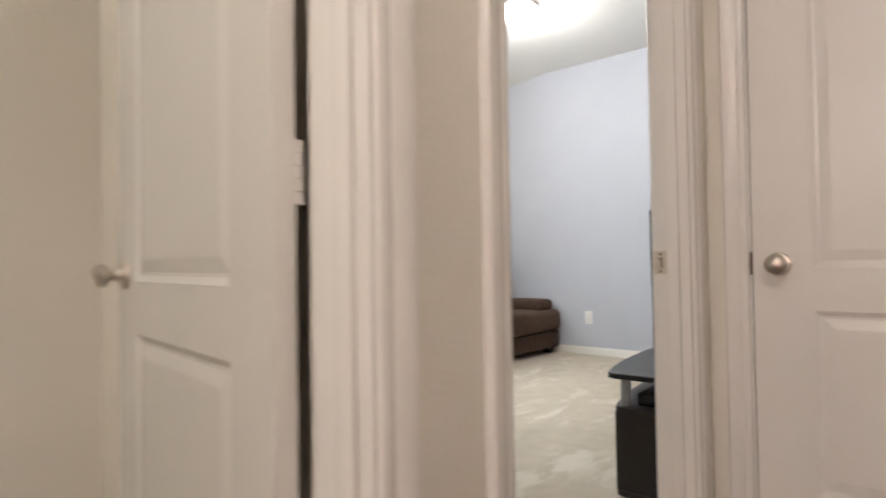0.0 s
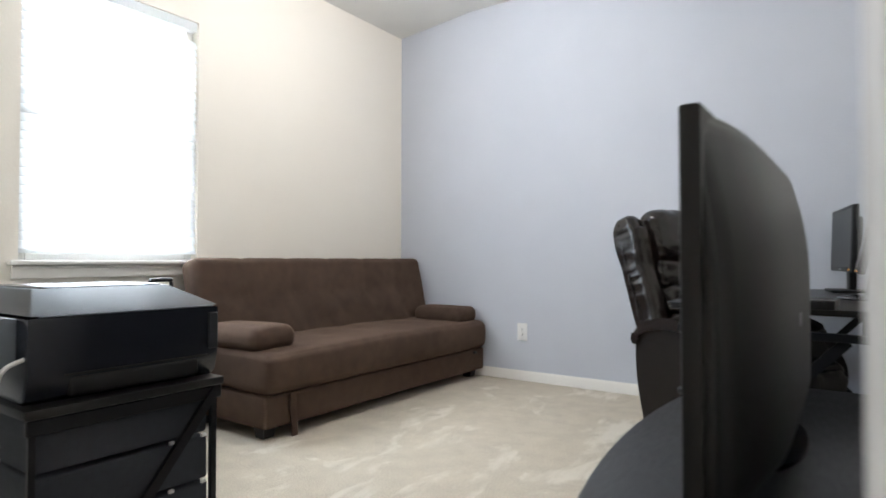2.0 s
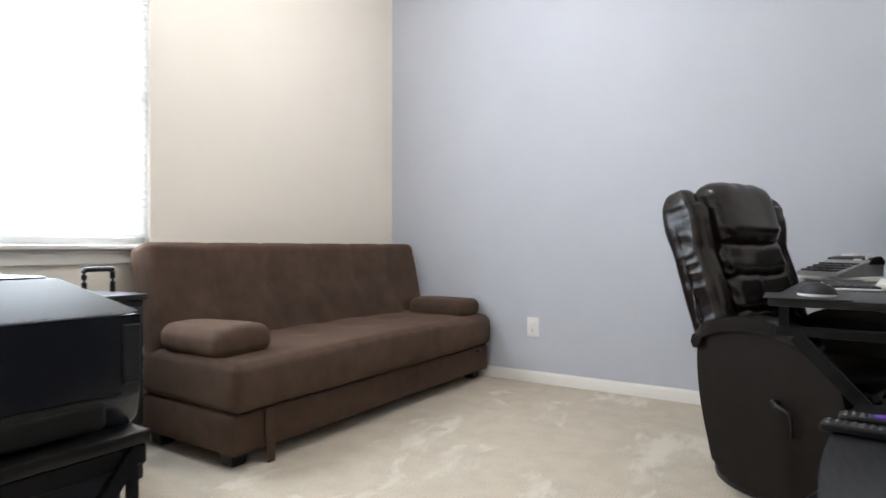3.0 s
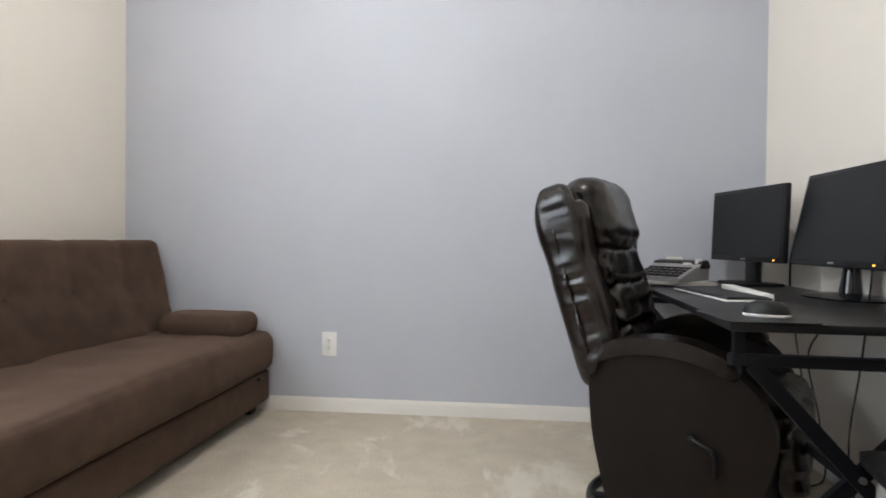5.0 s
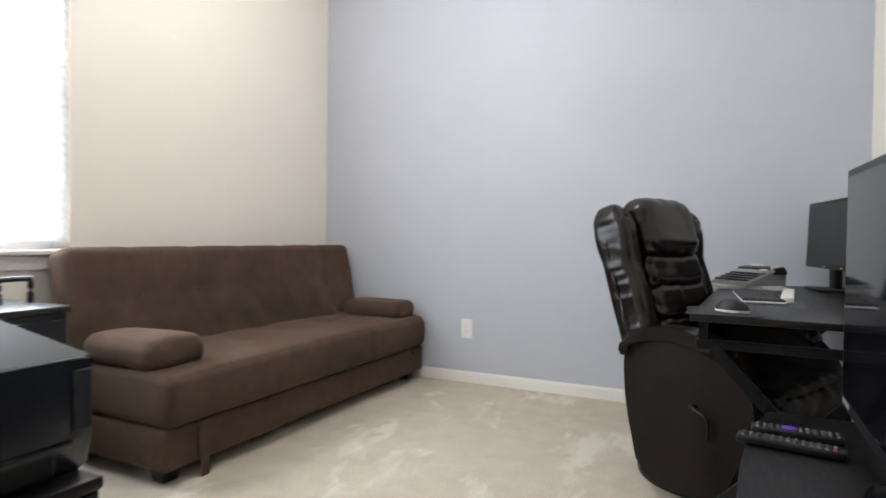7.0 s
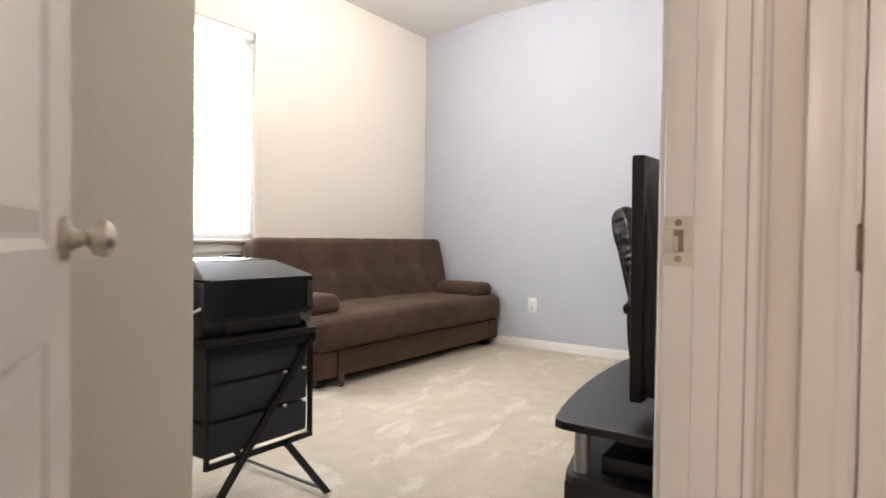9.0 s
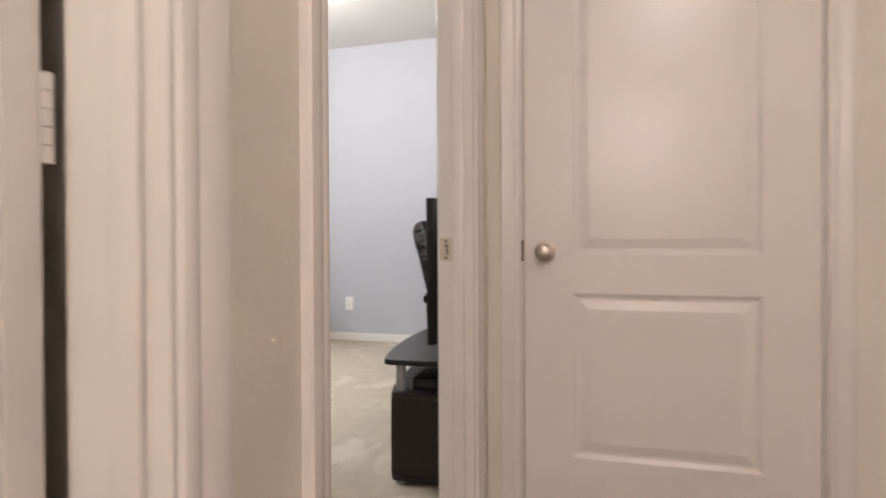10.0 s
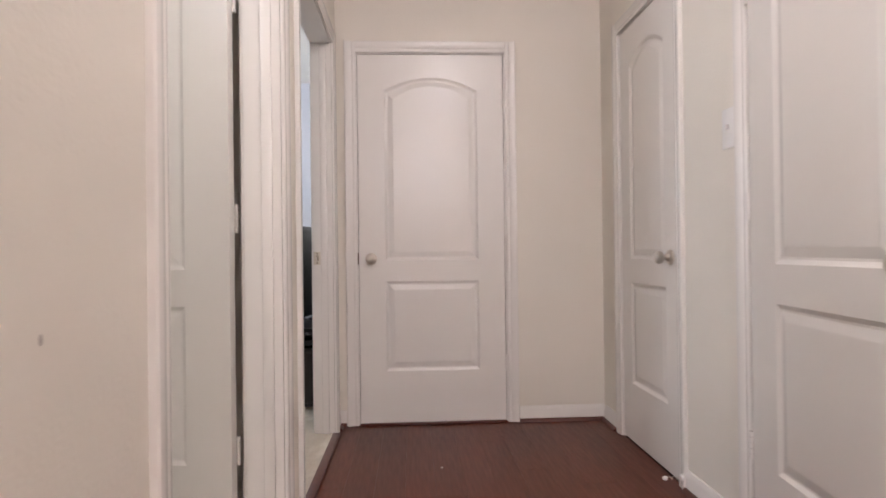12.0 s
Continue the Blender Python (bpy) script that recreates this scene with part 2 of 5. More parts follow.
# closets behind the hall's doors and the rest of the bathroom
bm = B()
box(bm, XH + 0.8, XH + 0.9, -3.2, 0.9, 0, 3.0), box(bm, XH + 0.12, XH + 0.8, -1.25, -1.15, 0, 3.0), box(bm, XH + 0.12, XH + 0.8, -3.2, -3.1, 0, 3.0)
box(bm, 0.205, XH + 0.9, 0.9, 1.0, 0, 3.0), box(bm, -1.37, -0.12, -3.0, -2.9, 0, 3.0)
structure("wall_closets", bm, HALLPAINT, "cream painted closet and bathroom walls")
# ceilings
bm = B()
v = [bm.verts.new(p) for p in ((XW - 0.15, -1.3, 2.775), (XW - 0.15, YG + 0.12, 2.775), (-2.55, YG + 0.12, 2.862), (-2.55, -1.3, 2.862), (XR + 0.12, YG + 0.12, 2.865), (XR + 0.12, -1.3, 2.865))]
u = [bm.verts.new(w.co + Vector((0, 0, 0.2))) for w in v]
for a in ((0, 1, 2, 3), (3, 2, 4, 5)):
    bm.faces.new([v[k] for k in a]), bm.faces.new([u[k] for k in a])
for a in ((0, 1), (1, 2), (2, 4), (4, 5), (5, 3), (3, 0)):
    bm.faces.new((v[a[0]], v[a[1]], u[a[1]], u[a[0]]))
structure("ceiling_office", bm, CEILING, "white textured ceiling")
bm = B()
box(bm, -0.06, XH + 0.9, -8.7, 1.0, 2.74, 2.84), box(bm, -1.37, -0.06, -3.0, -1.3, 2.74, 2.84)
structure("ceiling_hall", bm, CEILING, "white textured hall ceiling")

# ---- hall floor, trim, doors, window ----
bm = box(B(), 0.0, XH + 0.8, -8.6, 0.9, -0.1, -0.006)
floor_hall = structure("floor_hall", bm, GAP, "dark red brown hardwood plank floor")
bm = box(B(), -1.37, 0.0, -2.9, -1.2, -0.1, -0.002)
structure("floor_bath", bm, material("pale_tile", (0.62, 0.58, 0.52), 0.35, second=(0.57, 0.53, 0.47), scale=5), "pale beige tiled bathroom floor")


def casing_leg(bm, along0, along1, width, thick=0.017):
    """A moulded strip lying in xz, from z along0 to along1, with its thin edge at x = 0 and its front towards -y."""
    prof = ((0, 0), (0, 0.009), (0.004, 0.0115), (0.016, 0.0125), (0.020, 0.0105), (0.026, 0.0135), (width - 0.016, thick), (width - 0.003, thick), (width, thick - 0.004), (width, 0))
    a = [bm.verts.new((x, -y, along0)) for x, y in prof]
    b = [bm.verts.new((x, -y, along1)) for x, y in prof]
    k = len(prof)
    for i in range(k):
        bm.faces.new((a[i], a[(i + 1) % k], b[(i + 1) % k], b[i]))
    bm.faces.new(a), bm.faces.new(list(reversed(b)))
    return bm


def doorway_trim(name, m, width, depth=0.12, head=DH, wide=0.062, both=True, label="white painted door casing and jamb", sides=(1, 1), reveal=0.006):
    """Jambs, stops and moulded casing. Local x runs along the wall from 0 to width, -y is the room in front of the wall."""
    root = thing(name, m, label, "", "", "structure")
    for k, x in enumerate((0.0, width)):
        s = -1 if k == 0 else 1
        bm = box(B(), x, x + s * 0.019, 0.001, depth - 0.001, 0, head, 0.001, 1)
        part("jamb", bm, WHITE, root)
        bm = box(B(), x, x - s * 0.010, 0.028, 0.062, 0, head - 0.01, 0.003, 2)
        part("door_stop_strip", bm, WHITE, root)
    bm = box(B(), -0.019, width + 0.019, 0.001, depth - 0.001, head, head + 0.019, 0.001, 1)
    part("head_jamb", bm, WHITE, root)
    for side in (0, 1) if both else (0,):
        for k in (0, 1):
            if side == 0 and not sides[k]:
                continue
            bm = casing_leg(B(), 0, head + 0.005 + wide, wide)
            if k == 0:
                bmesh.ops.transform(bm, matrix=Matrix.Diagonal((-1, 1, 1, 1)), verts=bm.verts)
            gap = reveal if side else 0.006
            bmesh.ops.transform(bm, matrix=Matrix.Translation((-gap if k == 0 else width + gap, 0, 0)), verts=bm.verts)
            if side:
                bmesh.ops.transform(bm, matrix=Matrix.Translation((0, depth, 0)) @ Matrix.Diagonal((1, -1, 1, 1)), verts=bm.verts)
            part("casing", bm, WHITE, root)
        bm = casing_leg(B(), -0.006, width + 0.006, wide)
        bmesh.ops.transform(bm, matrix=Matrix(((0, 0, 1, 0), (0, 1, 0, 0), (1, 0, 0, head + 0.0055), (0, 0, 0, 1))), verts=bm.verts)
        if side:
            bmesh.ops.transform(bm, matrix=Matrix.Translation((0, depth, 0)) @ Matrix.Diagonal((1, -1, 1, 1)), verts=bm.verts)
        part("head_casing", bm, WHITE, root)
    return root


def panel_loop(x0, x1, z0, z1, rise, d):
    """The outline of a door panel, drawn in by d; rise is the height of its arched top."""
    pts = [(x0 + d, z0 + d), (x1 - d, z0 + d)]
    n = 14
    for k in range(n + 1):
        u = k / n
        x = x1 - d + (x0 - x1 + 2 * d) * u
        pts.append((x, z1 - d + rise * (1 - (2 * u - 1) ** 2)))
    return pts


def door_face(bm, w, h, y, flip, panels):
    """One moulded face of a two-panel door: flat stiles and rails, a groove round each panel and a raised field."""
    outer = [bm.verts.new(p) for p in ((0, y, 0), (w, y, 0), (w, y, h), (0, y, h))]
    edges = [bm.edges.new((outer[i], outer[(i + 1) % 4])) for i in range(4)]
    s = 1 if flip else -1
    for x0, x1, z0, z1, rise in panels:
        rings = []
        for d, drop in ((0, 0), (0.006, 0.0035), (0.013, 0.0075), (0.020, 0.0080), (0.046, 0.0025), (0.050, 0.0022)):
            rings.append([bm.verts.new((x, y - s * drop, z)) for x, z in panel_loop(x0, x1, z0, z1, rise, d)])
        k = len(rings[0])
        for a, b in zip(rings, rings[1:]):
            for i in range(k):
                bm.faces.new((a[i], a[(i + 1) % k], b[(i + 1) % k], b[i]))
        bm.faces.new(rings[-1])
        edges += [bm.edges.get((rings[0][i], rings[0][(i + 1) % k])) for i in range(k)]
    bmesh.ops.triangle_fill(bm, use_beauty=True, use_dissolve=False, edges=edges)
    return outer


def knob(parent, x, y, z, s):
    """A round passage knob standing out of a door face at y, towards s."""
    m = Matrix.Translation((x, y, z)) @ Euler((radians(90 if s < 0 else -90), 0, 0)).to_matrix().to_4x4()
    k = part("knob", lathe(B(), ((0, 0.022), (0.011, 0.022), (0.0105, 0.030), (0.014, 0.034), (0.024, 0.040), (0.0275, 0.049), (0.0265, 0.058), (0.020, 0.065), (0.010, 0.068), (0, 0.0685)), m), NICKEL, parent, "brushed nickel knob")
    part("rosette", lathe(B(), ((0, 0), (0.032, 0), (0.032, 0.004), (0.029, 0.009), (0.018, 0.012), (0.012, 0.024), (0, 0.024)), m), NICKEL, k)


def hinge(parent, x, y, z, mat=None):
    bm = B()
    for k in range(5):
        cyl(bm, (x, y, z - 0.044 + 0.0178 * k), (x, y, z - 0.044 + 0.0178 * k + 0.0168), 0.0062, segments=12)
    part("hinge", bm, mat or WHITE, parent)


def door(name, m, w, label, h=2.032, knobs=(1, 1), latch=0, knuckle=0, hinge_z=(0.32, 1.07, 1.75), rise=0.07):
    """A white moulded two-panel door with an arched upper panel. Local x runs from one edge to the other, its faces look to -y and +y."""
    root = thing(name, m, label, "", "", "structure")
    t = 0.035
    side = 0.145 if w > 0.7 else 0.115
    panels = ((side, w - side, 0.283, 0.778, 0.0), (side, w - side, 0.893, 1.835, rise))
    bm = B()
    a = door_face(bm, w, h, 0.0, False, panels)
    b = door_face(bm, w, h, t, True, panels)
    for i in range(4):
        bm.faces.new((a[i], a[(i + 1) % 4], b[(i + 1) % 4], b[i]))
    part("slab", bm, WHITE, root, smooth=False)
    kx = 0.066 if latch == 0 else w - 0.066
    if knobs[0]:
        knob(root, kx, 0.0, 0.905, -1)
    if knobs[1]:
        knob(root, kx, t, 0.905, 1)
    lx = 0.0 if latch == 0 else w
    s = -1 if latch == 0 else 1
    bm = box(B(), lx - s * 0.001, lx + s * 0.0012, 0.006, 0.029, 0.876, 0.934, 0.0005, 1)
    part("latch_plate", bm, NICKEL, root)
    hx = w + 0.004 if latch == 0 else -0.004
    for z in hinge_z:
        hinge(root, hx, -0.004 if knuckle == 0 else t + 0.004, z)
    return root


# end door, shut, flush with the hall
doorway_trim("trim_end_door", pose(E0, 0, 0), E1 - E0, both=False)
door("door_end", pose(E0 + 0.003, 0.003, 0.010), E1 - E0 - 0.006, "closed white two-panel door with arched top and nickel knob", knobs=(1, 0))
part_strike = part("latch_edge", box(B(), E0 - 0.004, E0 + 0.002, -0.004, 0.003, 0.885, 0.950, 0.001, 1), material("dark_brown_latch", (0.16, 0.115, 0.08), 0.45, 0.8, scale=60))
tagged(part_strike, "brushed nickel latch strike on the end door frame", "", "", "structure")
# doors of the hall's far side
doorway_trim("trim_closet_door", pose(XH, R1, 0, 0, 0, -90), R1 - R0, both=False)
door("door_closet", pose(XH + 0.003, R1 - 0.003, 0.010, 0, 0, -90), R1 - R0 - 0.006, "closed narrow white two-panel door with nickel knob", latch=1, knobs=(1, 0))
doorway_trim("trim_second_door", pose(XH, S1, 0, 0, 0, -90), S1 - S0, both=False)
door("door_second", pose(XH - 0.006, S1 - 0.004, 0.010, 0, 0, -96), S1 - S0 - 0.006, "white two-panel door standing slightly open into the hall", latch=1, knobs=(1, 1))
# bath doorway, its door swung inwards
doorway_trim("trim_bath_door", pose(0, K0, 0, 0, 0, 90), K1 - K0)
door("door_bath", pose(-0.148, K1 - 0.004, 0.010, 0, 0, 172), 0.825, "open white two-panel door with nickel knobs", latch=1, knuckle=0, hinge_z=(0.32, 1.052, 1.75))
# office doorway, its door swung into the office
doorway_trim("trim_office_door", pose(0, J0, 0, 0, 0, 90), J1 - J0, depth=0.103, reveal=0.016)
door("door_office", pose(-0.110, J0 + 0.018, 0.010, 0, 0, 149), J1 - J0 - 0.014, "open white two-panel door with nickel knobs", latch=1, knuckle=0)


def strike_plate(m):
    root = thing("strike_plate", m, "brushed nickel strike plate screwed to the door jamb", "strike plate")
    bm = B()
    for z0, z1 in ((-0.029, -0.013), (0.013, 0.029)):
        box(bm, -0.0155, 0.0155, -0.0016, 0.0, z0, z1, 0.0006, 1)
    box(bm, -0.0155, -0.004, -0.0016, 0, -0.013, 0.013), box(bm, 0.007, 0.0155, -0.0016, 0, -0.013, 0.013)
    part("plate", bm, material("satin_nickel_plate", (0.66, 0.60, 0.50), 0.5, 0.45, scale=60), root)
    part("bore", box(B(), -0.004, 0.007, -0.0008, 0, -0.013, 0.013), material_screw, root)
    part("tongue", box(B(), -0.006, 0.001, -0.0022, -0.0009, -0.012, 0.006, 0.0005, 1), NICKEL, root)
    for z in (-0.021, 0.021):
        part("screw", cyl(B(), (0.001, -0.0026, z), (0.001, -0.0014, z), 0.0042, segments=14), material_screw, root)


material_screw = material("screw_metal", (0.30, 0.26, 0.21), 0.4, 1.0, scale=60)
strike_plate(pose(-0.0835, J1, 0.923) @ Matrix.Diagonal((1.15, 1, 1.15, 1)))

# baseboards and shoe moulding
SHOE = material("dark_red_shoe_moulding", (0.115, 0.032, 0.020), 0.38, second=(0.075, 0.022, 0.014), scale=40, stretch=(1, 1, 8), coat=0.1)


def baseboard(name, m, length, shoe=False, height=0.085):
    root = thing(name, m, "white painted baseboard" + (" with dark red shoe moulding" if shoe else ""), "", "", "structure")
    prof = ((0, 0), (0, 0.013), (height - 0.030, 0.013), (height - 0.024, 0.011), (height - 0.016, 0.0115), (height - 0.006, 0.006), (height, 0.005), (height, 0))
    bm = B()
    a = [bm.verts.new((0, -y, z)) for z, y in prof]
    b = [bm.verts.new((length, -y, z)) for z, y in prof]
    k = len(prof)
    for i in range(k):
        bm.faces.new((a[i], a[(i + 1) % k], b[(i + 1) % k], b[i]))
    bm.faces.new(a), bm.faces.new(list(reversed(b)))
    part("board", bm, WHITE, root)
    if shoe:
        bm = B()
        prof = [(0, 0.013), (0, 0.030)] + [(0.018 * math.sin(q * math.pi / 8), 0.013 + 0.017 * math.cos(q * math.pi / 8)) for q in range(1, 5)]
        a = [bm.verts.new((0, -y, z)) for z, y in prof]
        b = [bm.verts.new((length, -y, z)) for z, y in prof]
        k = len(prof)
        for i in range(k):
            bm.faces.new((a[i], a[(i + 1) % k], b[(i + 1) % k], b[i]))
        bm.faces.new(a), bm.faces.new(list(reversed(b)))
        part("shoe", bm, SHOE, root)


CW = 0.07
baseboard("baseboard_north", pose(XW, YG, 0), XR - XW)
baseboard("baseboard_west", pose(XW, YS, 0, 0, 0, 90), YG - YS - 0.014)
baseboard("baseboard_east", pose(XR, YG - 0.014, 0, 0, 0, -90), YG - 0.134)
baseboard("baseboard_south", pose(-1.25, YS, 0, 0, 0, 180), -1.25 - XW - 0.014)
baseboard("baseboard_hall_end", pose(E1 + CW, 0, 0), XH - E1 - CW - 0.002, True)
baseboard("baseboard_hall_corner", pose(0.002, 0, 0), E0 - CW - 0.004, True)
baseboard("baseboard_hall_west", pose(0, J1 + CW, 0, 0, 0, 90), -J1 - CW - 0.032, True)
baseboard("baseboard_hall_between", pose(0, K1 + CW, 0, 0, 0, 90), J0 - K1 - 2 * CW, True)
baseboard("baseboard_hall_west_far", pose(0, -8.6, 0, 0, 0, 90), 8.6 + K0 - CW, True)
baseboard("baseboard_hall_east", pose(XH, -0.032, 0, 0, 0, -90), -R1 - CW - 0.034, True)
baseboard("baseboard_hall_east_mid", pose(XH, R0 - CW, 0, 0, 0, -90), R0 - S1 - 2 * CW, True)
baseboard("baseboard_hall_east_far", pose(XH, S0 - CW, 0, 0, 0, -90), 8.6 + S0 - CW, True)
baseboard("baseboard_end_sill", pose(E0, -0.004, 0) @ Matrix.Translation((0, 0.014, 0)), E1 - E0, False, 0.006)
part_sill = tagged(part("trim_door_sill", box(B(), E0, E1, -0.022, -0.004, 0.0005, 0.013, 0.005, 2), SHOE), "dark red wooden strip under the end door", "", "", "structure")
tagged(part("trim_threshold", box(B(), -0.012, 0.028, J0 + 0.001, J1 - 0.001, 0.0, 0.016, 0.005, 2), SHOE), "dark red wooden threshold strip between carpet and planks", "", "", "structure")


# window: frame, glass, blinds, stool and apron
SLAT = material("white_blind_slat", (0.86, 0.86, 0.85), 0.45, second=(0.84, 0.84, 0.83), scale=20)
sl = SLAT.node_tree
tr = sl.nodes.new("ShaderNodeBsdfTranslucent")
tr.inputs[0].default_value = (0.85, 0.88, 0.9, 1)
mx = sl.nodes.new("ShaderNodeMixShader")
mx.inputs[0].default_value = 0.45
sl.links.new(sl.nodes["Principled BSDF"].outputs[0], mx.inputs[1]), sl.links.new(tr.outputs[0], mx.inputs[2])
sl.links.new(mx.outputs[0], sl.nodes["Material Output"].inputs[0])
GLASS = bpy.data.materials.new("window_glass")
GLASS.use_nodes = True
g = GLASS.node_tree.nodes["Principled BSDF"]
g.inputs["Transmission Weight"].default_value, g.inputs["Roughness"].default_value, g.inputs["IOR"].default_value = 1.0, 0.0, 1.45
win = thing("window_1", pose(XW, WY0, WZ0, 0, 0, 90), "white framed window in daylight", "", "", "structure")
ww, wh = WY1 - WY0, WZ1 - WZ0
for n_, b_ in (("frame_side", (0, 0.045, 0.06, 0.12, -0.03, wh)), ("frame_side", (ww - 0.045, ww, 0.06, 0.12, -0.03, wh)), ("frame_top", (0.045, ww - 0.045, 0.06, 0.12, wh - 0.045, wh)), ("frame_bottom", (0.045, ww - 0.045, 0.06, 0.12, -0.03, 0.03)), ("meeting_rail", (0.045, ww - 0.045, 0.07, 0.115, wh / 2 - 0.02, wh / 2 + 0.02))):
    part(n_, box(B(), *b_, 0.003, 1), WHITE, win)
for z0, z1 in ((0.03, wh / 2 - 0.02), (wh / 2 + 0.02, wh - 0.045)):
    pane = part("pane", box(B(), 0.045, ww - 0.045, 0.088, 0.094, z0, z1), GLASS, win)
    pane.visible_shadow = False
part("stool", box(B(), -0.045, ww + 0.045, -0.045, 0.06, -0.052, -0.028, 0.007, 3), WHITE, win)
bm = B()
box(bm, -0.03, ww + 0.03, -0.016, 0, -0.115, -0.052, 0.003, 2), box(bm, -0.03, ww + 0.03, -0.022, -0.001, -0.068, -0.0525, 0.006, 3)
part("apron", bm, WHITE, win)
blind = thing("window_blind", pose(XW, WY0, WZ0, 0, 0, 90), "white slatted horizontal blind lowered over the window", "blind")
part("headrail", box(B(), 0.008, ww - 0.008, 0.004, 0.055, wh - 0.055, wh - 0.002, 0.003, 1), SLAT, blind)
part("bottom_rail", box(B(), 0.003, ww - 0.003, 0.008, 0.048, 0.004, 0.022, 0.004, 2), SLAT, blind)
pitch, nz = 0.0425, 29
slat_mesh = None
for k in range(nz):
    z = 0.045 + k * pitch
    if slat_mesh is None:
        bm = B()
        rows_ = []
        for q in range(5):
            u = (q / 4 - 0.5) * 0.05
            rows_.append([bm.verts.new((x, u, 0.004 * (1 - (u / 0.025) ** 2) + dz)) for x in (0.002, ww - 0.002) for dz in (0, 0.0025)])
        for a, b in zip(rows_, rows_[1:]):
            bm.faces.new((a[0], a[2], b[2], b[0])), bm.faces.new((a[1], b[1], b[3], a[3])), bm.faces.new((a[0], b[0], b[1], a[1])), bm.faces.new((a[2], a[3], b[3], b[2]))
        bm.faces.new((rows_[0][0], rows_[0][1], rows_[0][3], rows_[0][2])), bm.faces.new((rows_[-1][0], rows_[-1][2], rows_[-1][3], rows_[-1][1]))
        slat_mesh = mesh_of("slat", bm, SLAT, True)
    o = new("slat", slat_mesh)
    o.parent = blind
    o.matrix_basis = pose(0, 0.029, z, 66 + 1.5 * math.sin(k * 1.7), 0, 0)
for x in (0.12, ww / 2, ww - 0.12):
    part("ladder_cord", cyl(B(), (x, 0.004, 0.02), (x, 0.004, wh - 0.05), 0.0012, segments=6), PLASTICW, blind)
# added glowing sheet outside the window, stands in for blown-out daylight behind the blind
part_sky = tagged(part("backdrop_sky", box(B(), -60.2, -60, -60, 60, -20, 60), glow("backdrop_glow", (0.95, 0.98, 1.0), 26.0), None, smooth=False), "added glowing white sheet far outside the window", "", "", "structure")
tagged(part("ground_outside", box(B(), -59, XW - 0.2, -40, 40, -0.6, -0.4), material("pale_concrete", (0.45, 0.43, 0.40), 0.9, scale=3), None, smooth=False), "pale concrete ground outside the window", "", "", "structure")


def wall_plate(name, m, label, category, w, h, rocker):
    root = thing(name, m, label, category)
    part("plate", box(B(), -w / 2, w / 2, -0.006, 0, -h / 2, h / 2, 0.0028, 2), PLASTICW, root)
    if rocker == "outlet":
        part("receptacle", box(B(), -0.0165, 0.0165, -0.0085, -0.004, -0.033, 0.033, 0.002, 2), PLASTICW, root)
        for z in (-0.018, 0.018):
            for x in (-0.0055, 0.0055):
                part("slot", box(B(), x - 0.001, x + 0.001, -0.0089, -0.006, z - 0.002, z + 0.006), GAP, root)
            part("ground_hole", cyl(B(), (0, -0.0089, z - 0.008), (0, -0.006, z - 0.008), 0.0024, segments=10), GAP, root)
    else:
        part("toggle", box(B(), -0.005, 0.005, -0.016, -0.004, -0.004, 0.012, 0.002, 2), PLASTICW, root)
        for z in (-0.035, 0.035):
            part("screw", cyl(B(), (0, -0.0072, z), (0, -0.005, z), 0.003, segments=10), PLASTICW, root)


wall_plate("outlet", pose(-2.101, YG, 0.369), "white electrical outlet on the grey wall", "outlet", 0.08, 0.128, "outlet")
wall_plate("light_switch", pose(XH, -1.33, 1.352, 0, 0, -90), "white light switch on the hall wall", "light switch", 0.078, 0.135, "switch")
stop = thing("door_stop", pose(XH - 0.014, -0.985, 0.05, 0, 0, -90), "white spring door stop on the baseboard", "door stop")
bm = B()
tube(bm, [(0.006 * math.cos(q * 1.3), -0.01 - 0.0042 * q, 0.006 * math.sin(q * 1.3)) for q in range(15)], 0.0016, 6)
part("spring", bm, NICKEL, stop)
part("base", cyl(B(), (0, 0.001, 0), (0, -0.012, 0), 0.012, segments=16), PLASTICW, stop)
part("tip", cyl(B(), (0, -0.068, 0), (0, -0.082, 0), 0.009, 0.007, segments=16), PLASTICW, stop)

# ceiling lights
OPAL = glow("lit_opal_glass", (1.0, 0.93, 0.82), 9.0)


def ceiling_light(m, label, r=0.16):
    root = thing("ceiling_light", m, label, "ceiling light")
    part("pan", lathe(B(), ((0, 0), (r, 0), (r, -0.02), (r - 0.012, -0.028), (0, -0.028))), PLASTICW, root)
    g_ = part("glass_bowl", lathe(B(), ((0, -0.11), (r * 0.35, -0.106), (r * 0.7, -0.085), (r * 0.92, -0.05), (r * 0.95, -0.0285), (0, -0.0285))), OPAL, root, "lit opal glass bowl")
    g_.visible_shadow = False


ceiling_light(pose(-1.88, 1.9, 2.864), "lit opal glass ceiling light in the office")
ceiling_light(pose(0.74, -2.34, 2.74), "lit opal glass ceiling light in the hall")
ceiling_light(pose(0.70, -7.0, 2.74), "lit opal glass ceiling light far down the hall")
# unseen fixture, added to go with the bathroom fill
ceiling_light(pose(-0.95, -2.62, 2.74), "added opal glass ceiling light, unseen, in the bathroom")

